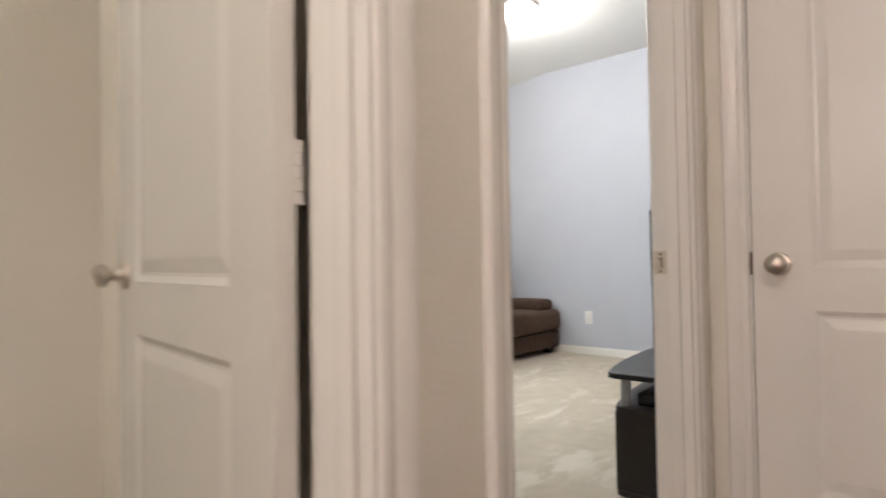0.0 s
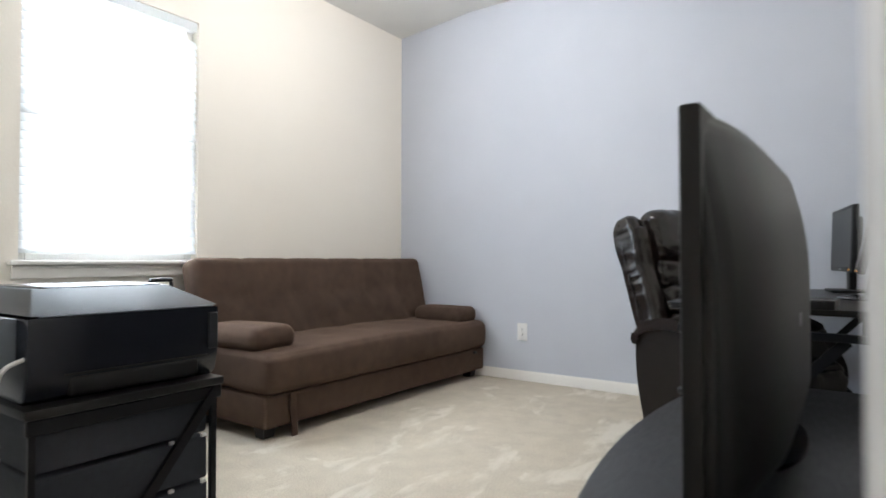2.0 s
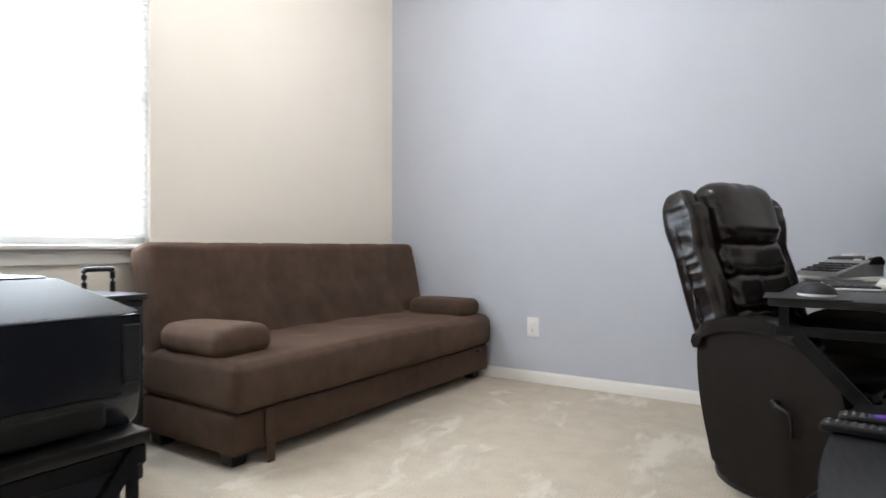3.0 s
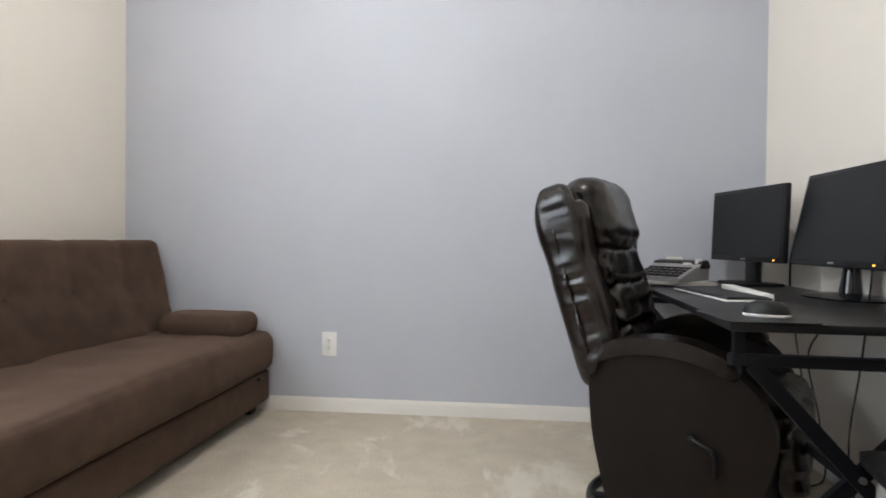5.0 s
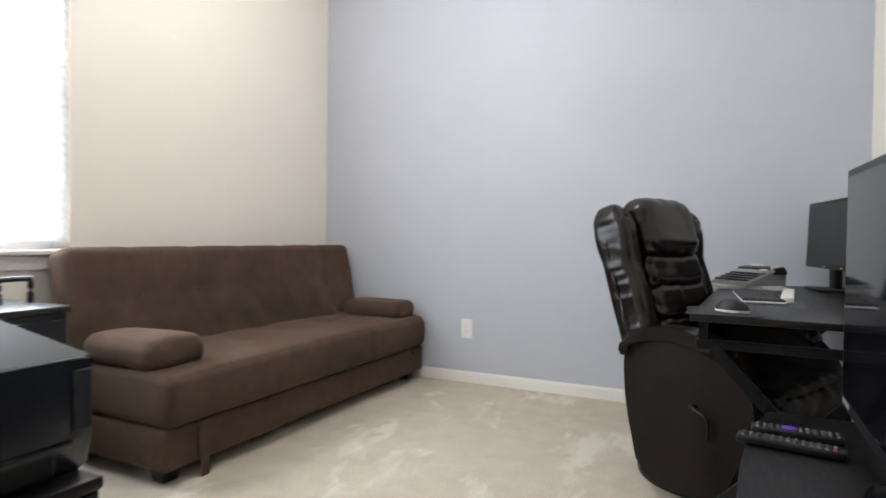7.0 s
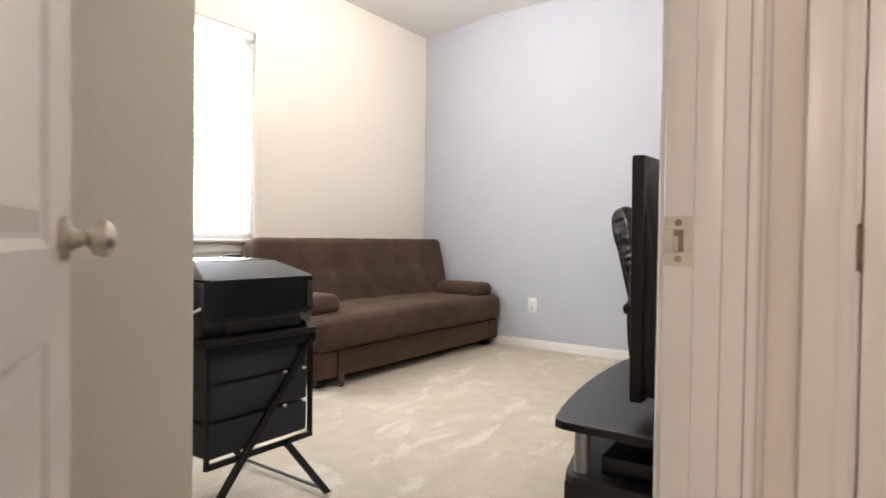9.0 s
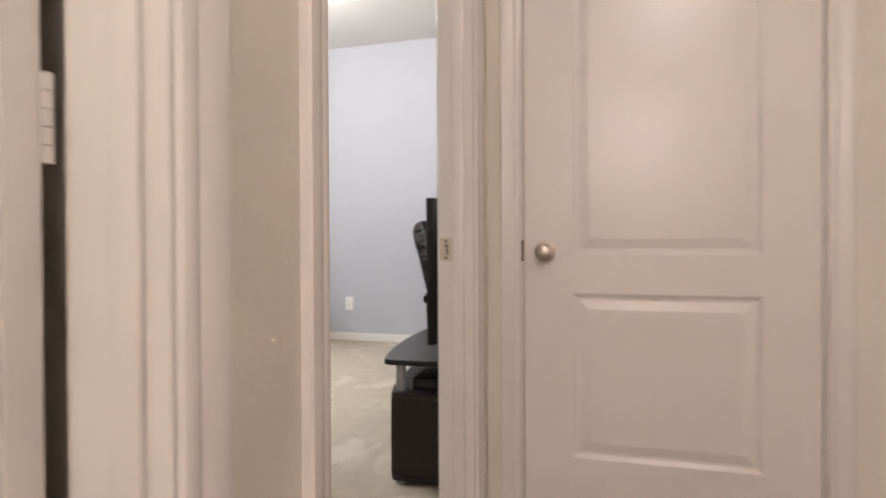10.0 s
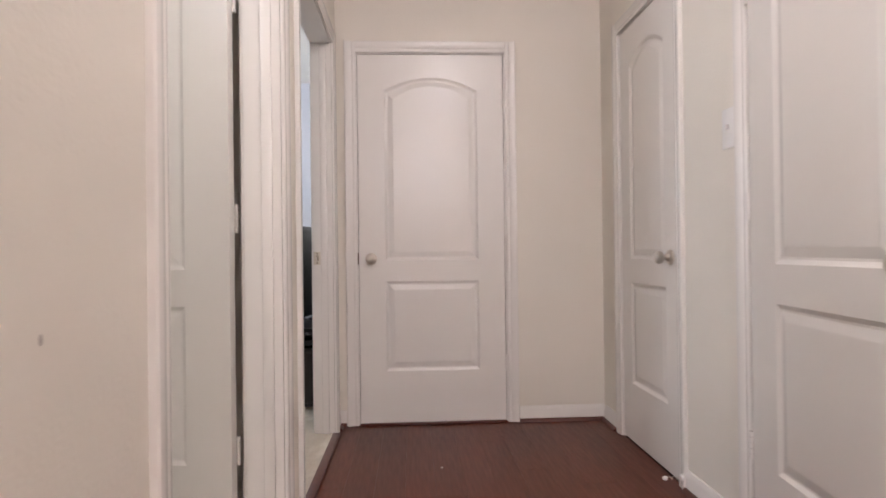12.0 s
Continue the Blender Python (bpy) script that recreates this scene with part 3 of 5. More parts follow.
# hardwood planks
WOOD = material("dark_red_hardwood", (0.112, 0.026, 0.012), 0.36, second=(0.076, 0.017, 0.008), scale=9, amount=0.7, bump=0.08, bump_scale=40, stretch=(9, 0.7, 1), rough_var=0.06, spec=0.32)
wt = WOOD.node_tree
info = wt.nodes.new("ShaderNodeObjectInfo")
hsv = wt.nodes.new("ShaderNodeHueSaturation")
rng = wt.nodes.new("ShaderNodeMapRange")
rng.inputs["To Min"].default_value, rng.inputs["To Max"].default_value = 0.90, 1.14
bc = wt.nodes["Principled BSDF"].inputs["Base Color"]
old = bc.links[0].from_socket
wt.links.new(info.outputs["Random"], rng.inputs["Value"]), wt.links.new(rng.outputs[0], hsv.inputs["Value"])
wt.links.new(old, hsv.inputs["Color"]), wt.links.new(hsv.outputs[0], bc)
pr = random.Random(5)
pw, pl = 0.123, 1.2
plank = mesh_of("plank", box(B(), 0.0002, pw - 0.0002, 0.0002, pl - 0.0002, -0.006, 0.0, 0.0004, 1), WOOD)
cols = int(XH / pw) + 1
for c in range(cols):
    wx = min(pw, XH - 0.002 - c * pw)
    first = True
    top_y = 0.0
    while top_y > -5.849:
        ln = min(pl if not first else 0.3 + 0.9 * pr.random(), top_y + 5.85)
        first = False
        o = new("plank", plank)
        o.parent = floor_hall
        o.matrix_basis = Matrix.Translation((0.004 + c * pw, top_y - ln, 0)) @ Matrix.Diagonal((wx / pw, ln / pl, 1, 1))
        top_y -= ln
bm = box(B(), 0.0, XH, -8.6, -5.85, -0.006, 0.0)
tagged(part("floor_hall_far", bm, WOOD, None, smooth=False), "dark red brown hardwood floor far down the hall", "", "", "structure")

# ---- furniture ----
def wpart(name, bm, mat, parent, label="", smooth=True):
    """A part whose shape was drawn in the room's own axes, set under its thing."""
    top = parent
    m = Matrix()
    while top is not None:
        m = top.matrix_basis @ m
        top = top.parent
    bmesh.ops.transform(bm, matrix=m.inverted(), verts=bm.verts)
    return part(name, bm, mat, parent, label, smooth)


def pillow(bm, x0, x1, y0, y1, z0, z1, r, res=0.05, warp=None, m=None):
    """A soft block with rounded edges; warp moves its points (u, v, w in -1..1 and the point give the shift)."""
    h = Vector(((x1 - x0) / 2, (y1 - y0) / 2, (z1 - z0) / 2))
    c = Vector(((x0 + x1) / 2, (y0 + y1) / 2, (z0 + z1) / 2))
    r = min(r, h.x * 0.98, h.y * 0.98, h.z * 0.98)
    inner = h - Vector((r, r, r))
    cells = [max(3, int(2 * k / res)) for k in h]

    def ticks(axis):
        n = cells[axis]
        t = [(-1 + 2 * i / n) for i in range(n + 1)]
        e = r / h[axis]
        extra = [s * (1 - e * f) for s in (-1, 1) for f in (0.12, 0.3, 0.55, 0.85)]
        vals = sorted(set(round(v, 4) for v in t + extra))
        out = [vals[0]]
        for v in vals[1:]:
            if v - out[-1] > 0.004:
                out.append(v)
        out[-1] = 1.0
        return out

    table = {}

    def vert(u):
        key = tuple(round(q, 4) for q in u)
        if key not in table:
            p = Vector((u[0] * h.x, u[1] * h.y, u[2] * h.z))
            core = Vector([max(-inner[k], min(inner[k], p[k])) for k in range(3)])
            d = p - core
            if d.length > 1e-9:
                p = core + d.normalized() * r
            if warp:
                p = p + Vector(warp(u[0], u[1], u[2], p + c))
            p = p + c
            table[key] = bm.verts.new(m @ p if m else p)
        return table[key]

    tk = [ticks(k) for k in range(3)]
    for axis in range(3):
        a, b = (axis + 1) % 3, (axis + 2) % 3
        for s in (-1, 1):
            for i in range(len(tk[a]) - 1):
                for j in range(len(tk[b]) - 1):
                    quad = []
                    for di, dj in ((0, 0), (1, 0), (1, 1), (0, 1)):
                        u = [0, 0, 0]
                        u[axis], u[a], u[b] = s, tk[a][i + di], tk[b][j + dj]
                        quad.append(vert(u))
                    if s < 0:
                        quad.reverse()
                    if len(set(quad)) == 4:
                        bm.faces.new(quad)
    return bm


def rough_skin(p, amp, freq, seed=0.0):
    return noise.noise(Vector((p[0] * freq + seed, p[1] * freq - seed, p[2] * freq + 2 * seed))) * amp


SUEDE = material("brown_microfibre", (0.080, 0.051, 0.037), 0.95, second=(0.062, 0.040, 0.029), scale=14, amount=0.7, bump=0.35, bump_scale=420, spec=0.15, large=(2.2, 0.82))
SUEDE.node_tree.nodes["Principled BSDF"].inputs["Sheen Weight"].default_value = 0.2
SUEDE.node_tree.nodes["Principled BSDF"].inputs["Sheen Roughness"].default_value = 0.5
SUEDE.node_tree.nodes["Principled BSDF"].inputs["Sheen Tint"].default_value = (0.60, 0.40, 0.29, 1)
BLACKFOOT = material("black_plastic_foot", (0.015, 0.014, 0.014), 0.5, scale=30)
LEATHER = material("black_brown_leather", (0.0125, 0.0080, 0.0066), 0.25, second=(0.010, 0.0070, 0.0062), scale=25, bump=0.16, bump_scale=120, rough_var=0.03, spec=0.45)
VINYL = material("dark_vinyl_side", (0.0125, 0.0085, 0.0065), 0.55, second=(0.0095, 0.0065, 0.005), scale=18, bump=0.2, bump_scale=300, rough_var=0.05, spec=0.16)
BLACKWOOD = material("black_laminate", (0.0085, 0.008, 0.0085), 0.36, second=(0.006, 0.0058, 0.006), scale=18, amount=0.6, stretch=(6, 1, 6), bump=0.1, bump_scale=90, rough_var=0.08)
ESPRESSO = material("espresso_laminate", (0.018, 0.013, 0.011), 0.45, second=(0.012, 0.009, 0.008), scale=16, amount=0.6, stretch=(6, 1, 6), bump=0.1, bump_scale=80, rough_var=0.07)
BLACKMETAL = material("black_painted_steel", (0.007, 0.007, 0.009), 0.42, second=(0.0055, 0.0055, 0.007), scale=60, spec=0.35, bump=0.1, bump_scale=300)
GREYTUBE = material("silver_grey_tube", (0.42, 0.42, 0.43), 0.35, 0.7, second=(0.36, 0.36, 0.37), scale=40)
GLOSSBLACK = material("glossy_black_plastic", (0.009, 0.010, 0.013), 0.14, second=(0.008, 0.008, 0.009), scale=12, rough_var=0.03)
MATTBLACK = material("matt_black_plastic", (0.0095, 0.0095, 0.0105), 0.46, second=(0.0075, 0.0075, 0.0085), scale=40, bump=0.15, bump_scale=500, spec=0.4)
SCREEN = material("dark_matt_screen", (0.008, 0.0082, 0.0095), 0.34, second=(0.0075, 0.0078, 0.009), scale=3, spec=0.28)
TVSCREEN = material("glossy_tv_screen", (0.006, 0.006, 0.007), 0.06, second=(0.005, 0.005, 0.006), scale=3, spec=0.28)
PRINTERGREY = material("charcoal_printer_lid", (0.018, 0.020, 0.025), 0.5, second=(0.022, 0.025, 0.030), scale=30, bump=0.1, bump_scale=600, spec=0.36)
# black cloth, its colour raised and blued for the bluish light on it
FABRICBLACK = material("black_drawer_fabric", (0.036, 0.040, 0.052), 0.8, second=(0.027, 0.031, 0.041), scale=60, bump=0.6, bump_scale=500)
PAPER = material("white_paper", (0.78, 0.77, 0.74), 0.7, second=(0.74, 0.73, 0.70), scale=9)
SILVER = material("silver_grey_plastic", (0.33, 0.33, 0.34), 0.4, second=(0.29, 0.29, 0.30), scale=40)
LEVERBLACK = material("dull_black_lever", (0.006, 0.006, 0.006), 0.45, scale=40, spec=0.35)
BUTTONGREY = material("dull_grey_button", (0.10, 0.10, 0.105), 0.5, scale=60)
KEYGREY = material("dark_grey_keys", (0.030, 0.031, 0.034), 0.55, scale=60)

# --- sofa bed ---
sofa = thing("sofa", pose(-2.85, 2.38, 0), "brown microfibre futon sofa with tufted back and two bolsters", "sofa")
SY0, SY1 = 1.37, 3.408


def base_warp(u, v, w, p):
    return (rough_skin(p, 0.004, 3.0) if abs(u) > 0.9 else 0, 0, 0)


wpart("base", pillow(B(), -3.14, -2.478, SY0 + 0.004, SY1 - 0.004, 0.072, 0.237, 0.018, 0.08, base_warp), SUEDE, sofa)
tufts = [SY0 + (SY1 - SY0) * k / 6 for k in range(1, 6)]


def seat_warp(u, v, w, p):
    dz, dx = 0.0, 0.0
    if w > 0:
        for ty in tufts:
            d2 = ((p.x + 2.78) ** 2 + (p.y - ty) ** 2) / 0.0075
            dz -= 0.009 * math.exp(-d2)
            dz -= 0.003 * math.exp(-((p.y - ty) / 0.03) ** 2) * max(0, 1 - abs(p.x + 2.78) * 2.2)
        dz += 0.012 * math.cos(v * math.pi / 2) + rough_skin(p, 0.006, 4.0, 3.0)
        dz -= 0.014 * max(0, u) ** 3
    if u > 0:
        dx += 0.011 * (1 - w * w) * u + rough_skin(p, 0.006, 3.0, 1.0)
        for ty in (SY0 + 0.68, SY0 + 1.35):
            dx -= 0.006 * math.exp(-((p.y - ty) / 0.012) ** 2)
    return (dx, rough_skin(p, 0.004, 4.0) * abs(v), dz)


wpart("seat", pillow(B(), -3.12, -2.458, SY0, SY1, 0.239, 0.452, 0.040, 0.034, seat_warp), SUEDE, sofa)
lean = Matrix.Translation((-2.965, 0, 0.40)) @ Euler((0, radians(-14.5), 0)).to_matrix().to_4x4()


def back_warp(u, v, w, p):
    dx, dz = 0.0, 0.0
    if u > 0:
        for ty in tufts:
            d2 = ((p.z - 0.315) ** 2 + (p.y - ty) ** 2) / 0.0055
            dx -= 0.018 * math.exp(-d2 * 0.7)
            up = max(0.0, min(1.0, (p.z - 0.30) / 0.05))
            dx -= 0.006 * up * math.exp(-((p.y - ty) / 0.020) ** 2)
            dx -= 0.004 * (1 - up) * math.exp(-((p.y - ty - (0.315 - p.z) * 0.3) / 0.03) ** 2)
        dx -= 0.006 * math.exp(-((p.z - 0.315) / 0.022) ** 2) * (0.4 + 0.6 * abs(math.sin(p.y * 9.2)))
        dx += rough_skin(p, 0.014, 6.0, 2.0) * (1.2 - w) * 0.8 + rough_skin((p[0], p[1] * 0.5, p[2] * 2.2), 0.012, 11.0, 5.0) * max(0, 0.3 - w)
        dx += 0.012 * math.sin(p.y * 21 + p.z * 12) * max(0, -w - 0.2)
    if w > 0.5:
        for ty in tufts:
            dz -= 0.003 * math.exp(-((p.y - ty) / 0.03) ** 2)
    return (dx, 0, dz)


wpart("backrest", pillow(B(), -0.155, 0.0, SY0 + 0.005, SY1 - 0.005, 0.0, 0.552, 0.05, 0.026, back_warp, lean), SUEDE, sofa)
for ty in tufts:
    p = lean @ Vector((-0.0225, ty, 0.315))
    wpart("button", lathe(B(), ((0, -0.004), (0.009, -0.002), (0.009, 0.000), (0.006, 0.002), (0, 0.003)), Matrix.Translation(p) @ Euler((0, radians(75), 0)).to_matrix().to_4x4(), 12), SUEDE, sofa)


def bolster_warp(u, v, w, p):
    return (rough_skin(p, 0.006, 7.0) * abs(u), rough_skin(p, 0.008, 6.0, 4.0) * abs(v), 0.010 * (1 - v * v) * w + rough_skin(p, 0.006, 6.0, 6.0))


for y0, y1, z0, x1 in ((SY0 + 0.00, SY0 + 0.285, 0.444, -2.565), (SY1 - 0.285, SY1 - 0.008, 0.428, -2.525)):
    wpart("bolster", pillow(B(), x1 - 0.43, x1, y0, y1, z0, z0 + 0.118, 0.052, 0.03, bolster_warp), SUEDE, sofa)
for x, y in ((-2.57, SY0 + 0.075), (-2.57, SY1 - 0.075), (-3.06, SY0 + 0.075), (-3.06, SY1 - 0.075)):
    bm = cyl(B(), (x, y, 0.0), (x, y, 0.074), 0.042, 0.058, 4)
    bmesh.ops.rotate(bm, verts=bm.verts, cent=(x, y, 0), matrix=Matrix.Rotation(radians(45), 3, "Z"))
    wpart("foot", bm, BLACKFOOT, sofa, smooth=False)
wpart("pull_strap", pillow(B(), -2.470, -2.464, 1.517, 1.556, 0.012, 0.238, 0.0028, 0.02, lambda u, v, w, p: (0.004 * math.sin(p.z * 30), 0.01 * (0.238 - p.z) / 0.22, 0)), SUEDE, sofa, "brown pull strap hanging from the seat")
wpart("frame_latch", box(B(), -2.481, -2.464, SY1 - 0.16, SY1 - 0.125, 0.205, 0.222, 0.003, 2), BLACKFOOT, sofa)

sofa.matrix_basis = pose(-2.800, 2.374, 0, 0, 0, -0.7) @ Matrix.Diagonal((1, 1, 0.985, 1))

# --- recliner chair, facing the desk ---
chair = thing("recliner_chair", pose(-0.70, 2.455, 0), "dark brown leather recliner chair pulled up to the desk", "chair")


def smooth_loop(points, steps=5):
    n, out = len(points), []
    for i in range(n):
        p0, p1, p2, p3 = (Vector(points[(i + k) % n]) for k in (-1, 0, 1, 2))
        for k in range(steps):
            u = k / steps
            out.append(0.5 * ((2 * p1) + (p2 - p0) * u + (2 * p0 - 5 * p1 + 4 * p2 - p3) * u * u + (3 * p1 - p0 - 3 * p2 + p3) * u ** 3))
    return [(p.x, p.y) for p in out]


side_shape = smooth_loop(((-0.955, 0.50), (-0.935, 0.565), (-0.86, 0.610), (-0.74, 0.622), (-0.62, 0.605), (-0.52, 0.545), (-0.455, 0.445), (-0.452, 0.34), (-0.50, 0.205), (-0.56, 0.085), (-0.66, 0.060), (-0.78, 0.062), (-0.872, 0.085), (-0.912, 0.20), (-0.945, 0.35)))
upright = Matrix(((1, 0, 0, 0), (0, 0, 1, 0), (0, 1, 0, 0), (0, 0, 0, 1)))
for y0 in (2.085, 2.765):
    wpart("side_panel", prism(B(), side_shape, 0.062, Matrix.Translation((0.055, y0, 0)) @ upright, 0.014), VINYL, chair, "dark vinyl side panel")
top_line = [(-0.966, 0.540), (-0.942, 0.585), (-0.87, 0.620), (-0.78, 0.637), (-0.68, 0.633), (-0.60, 0.610), (-0.555, 0.585)]
for y0 in (2.070, 2.750):
    under = [(x, z - 0.038 - 0.006 * (k in (0,))) for k, (x, z) in enumerate(top_line)]
    over = [(x, z + 0.012) for x, z in top_line]
    shape = [(-0.966, 0.512)] + under[1:] + [(-0.54, 0.568)] + list(reversed(over))
    wpart("armrest", prism(B(), smooth_loop(shape, 3), 0.106, Matrix.Translation((0.055, y0 - 0.004, 0)) @ upright, 0.020), LEATHER, chair, "glossy dark leather arm pad")


def wrinkle(amp, seed, gather=0.0):
    def warp(u, v, w, p):
        q = rough_skin(p, amp, 9.0, seed) + rough_skin(p, amp * 0.35, 20.0, seed + 5)
        edge = abs(v) ** 4
        fold = gather * edge * math.sin(p.z * 95 + 4 * math.sin(p.x * 30 + seed)) + gather * abs(w) ** 5 * math.sin(p.y * 70 + seed)
        return ((q + fold) * (1 if u > 0 else 0.6) * (1 - 0.15 * v * v), rough_skin(p, amp * 0.8, 11.0, seed + 9) + 0.5 * fold * (1 if v > 0 else -1), rough_skin(p, amp * 0.5, 10.0, seed + 2))
    return warp


def wing_warp(s):
    plain = wrinkle(0.007, 6.0 + s, 0.0)

    def warp(u, v, w, p):
        a = Vector(plain(u, v, w, p))
        high = max(0.0, min(1.0, (w - 0.25) / 0.35))
        waist = 0.12 * math.exp(-((w - 0.22) / 0.10) ** 2)
        low = max(0.0, -w)
        pleat = (math.sin(p.z * 150 + 20 * p.x + 9 * noise.noise(Vector((p.z * 9, s, p.x * 6))))) * 0.0040 * math.exp(-((u - 0.05) / 0.45) ** 2) * (0.4 + 0.6 * abs(noise.noise(Vector((p.z * 7, s * 3, 0)))) * 2)
        a.x += high * (0.022 if u > 0 else -0.014) - (0.016 * (1 - high) if u < 0 else 0) - waist * 0.012 * u + pleat * 0.7 * (1 if u > 0 else -1)
        a.y += s * (high * 0.010 - waist * 0.008 - low * 0.012) + pleat * (1 if v > 0 else -1)
        crown = max(0.0, (w - 0.62) / 0.38)
        a.z -= 0.062 * crown * abs(u) ** 2.2
        a.x -= 0.016 * crown ** 3 * u
        return a
    return warp


rec = Matrix.Translation((-0.893, 2.455, 0.452)) @ Euler((0, radians(-18), 0)).to_matrix().to_4x4()
wpart("back_shell", pillow(B(), -0.05, 0.04, -0.265, 0.265, 0.0, 0.67, 0.04, 0.04, wrinkle(0.006, 1.0), rec), LEATHER, chair)
for s in (-1, 1):
    wpart("side_wing", pillow(B(), -0.060, 0.095, min(s * 0.180, s * 0.290), max(s * 0.180, s * 0.290), 0.0, 0.690, 0.050, 0.012, wing_warp(s), rec), LEATHER, chair, "pleated dark leather side wing")
    wpart("seam_welt", tube(B(), [rec @ Vector((-0.006 + 0.018 * max(0, (z - 0.45) / 0.26), s * (0.292 + 0.006 * math.sin(z * 40)), z)) for z in [0.05 + 0.04 * k for k in range(16)]], 0.0045, 6), LEATHER, chair)
wpart("head_pillow", pillow(B(), -0.01, 0.155, -0.192, 0.192, 0.430, 0.708, 0.075, 0.018, wrinkle(0.008, 8.0, 0.004), rec), LEATHER, chair, "puffy dark leather head pillow")
wpart("back_pillow", pillow(B(), 0.0, 0.118, -0.196, 0.196, 0.300, 0.462, 0.050, 0.018, wrinkle(0.010, 9.0, 0.005), rec), LEATHER, chair)
wpart("back_pillow", pillow(B(), 0.0, 0.116, -0.196, 0.196, 0.158, 0.328, 0.050, 0.018, wrinkle(0.011, 10.0, 0.005), rec), LEATHER, chair)
wpart("back_pillow", pillow(B(), 0.0, 0.114, -0.196, 0.196, 0.00, 0.186, 0.050, 0.020, wrinkle(0.011, 11.0, 0.005), rec), LEATHER, chair)
wpart("seat", pillow(B(), -0.88, -0.35, 2.150, 2.762, 0.335, 0.475, 0.055, 0.03, wrinkle(0.010, 13.0, 0.004)), LEATHER, chair)
wpart("footrest", pillow(B(), -0.425, -0.330, 2.165, 2.745, 0.215, 0.445, 0.04, 0.025, wrinkle(0.014, 15.0, 0.006)), LEATHER, chair)
wpart("seat_frame", box(B(), -0.82, -0.40, 2.150, 2.762, 0.17, 0.335, 0.01, 2), BLACKMETAL, chair)
ring = B()
seg = 48
rows_ = []
for k in range(seg):
    a = 2 * math.pi * k / seg
    c, s = math.cos(a), math.sin(a)
    rows_.append([ring.verts.new((-0.715 + (0.295 + 0.014 * math.cos(q)) * c, 2.455 + (0.295 + 0.014 * math.cos(q)) * s, 0.022 + 0.022 * math.sin(q))) for q in [2 * math.pi * j / 10 for j in range(10)]])
for k in range(seg):
    a, b = rows_[k], rows_[(k + 1) % seg]
    for j in range(10):
        ring.faces.new((a[j], b[j], b[(j + 1) % 10], a[(j + 1) % 10]))
wpart("base_ring", ring, BLACKMETAL, chair, "round black steel swivel base")
for a in (0.4, 0.4 + math.pi / 2):
    d = Vector((math.cos(a), math.sin(a), 0)) * 0.28
    wpart("base_spoke", cyl(B(), Vector((-0.715, 2.455, 0.03)) - d, Vector((-0.715, 2.455, 0.03)) + d, 0.014, segments=10), BLACKMETAL, chair)
wpart("swivel_post", cyl(B(), (-0.715, 2.455, 0.02), (-0.715, 2.455, 0.18), 0.04), BLACKMETAL, chair)
lever = wpart("recline_lever", lathe(B(), ((0, 0), (0.013, 0), (0.014, 0.010), (0.010, 0.018), (0, 0.019)), Matrix.Translation((-0.600, 2.086, 0.380)) @ Euler((radians(90), 0, 0)).to_matrix().to_4x4()), LEVERBLACK, chair, "black recline lever on the side panel")
wpart("handle", tube(B(), ((-0.600, 2.074, 0.380), (-0.572, 2.066, 0.370), (-0.545, 2.064, 0.358), (-0.536, 2.066, 0.325), (-0.538, 2.068, 0.285)), 0.0065), LEVERBLACK, lever)

chair.matrix_basis = pose(-0.572, 2.465, 0, 0, 0, -29)

# --- desk ---
desk = thing("desk", pose(-0.672, 1.812, 0, 0, 0, -3.6), "black laminate computer desk with crossed steel legs", "desk")
DL, DD = 1.56, 0.640
part("desktop", box(B(), 0, DD, 0, DL, 0.720, 0.742, 0.004, 2), BLACKWOOD, desk)


def bar(bm, a, b, w, t):
    """A flat steel bar from a to b: w wide in the plane of the frame, t thick along y."""
    a, b = Vector(a), Vector(b)
    d = (b - a).normalized()
    n = Vector((-d.z, 0, d.x)) * w / 2
    q = Vector((0, t / 2, 0))
    v = [bm.verts.new(p + sn * n + sq * q) for p in (a, b) for sn, sq in ((-1, -1), (1, -1), (1, 1), (-1, 1))]
    for f in ((0, 1, 2, 3), (7, 6, 5, 4), (0, 4, 5, 1), (1, 5, 6, 2), (2, 6, 7, 3), (3, 7, 4, 0)):
        bm.faces.new([v[k] for k in f])
    return bm


for y in (0.055, DL - 0.055):
    part("rail", box(B(), 0.015, DD - 0.02, y - 0.018, y + 0.018, 0.633, 0.660, 0.003, 1), BLACKMETAL, desk)
    for x in (0.035, DD - 0.045):
        part("post", box(B(), x - 0.012, x + 0.012, y - 0.012, y + 0.012, 0.660, 0.720), BLACKMETAL, desk)
    part("leg", bar(B(), (0.065, y - 0.011, 0.636), (0.635, y - 0.011, 0.004), 0.036, 0.020), BLACKMETAL, desk, smooth=False)
    part("leg", bar(B(), (0.545, y + 0.011, 0.636), (-0.035, y + 0.011, 0.004), 0.036, 0.020), BLACKMETAL, desk, smooth=False)
    part("crossing_bolt", cyl(B(), (0.300, y - 0.028, 0.383), (0.300, y + 0.028, 0.383), 0.008), NICKEL, desk)
part("stretcher", box(B(), 0.290, 0.312, 0.07, DL - 0.07, 0.352, 0.374, 0.003, 1), BLACKMETAL, desk)


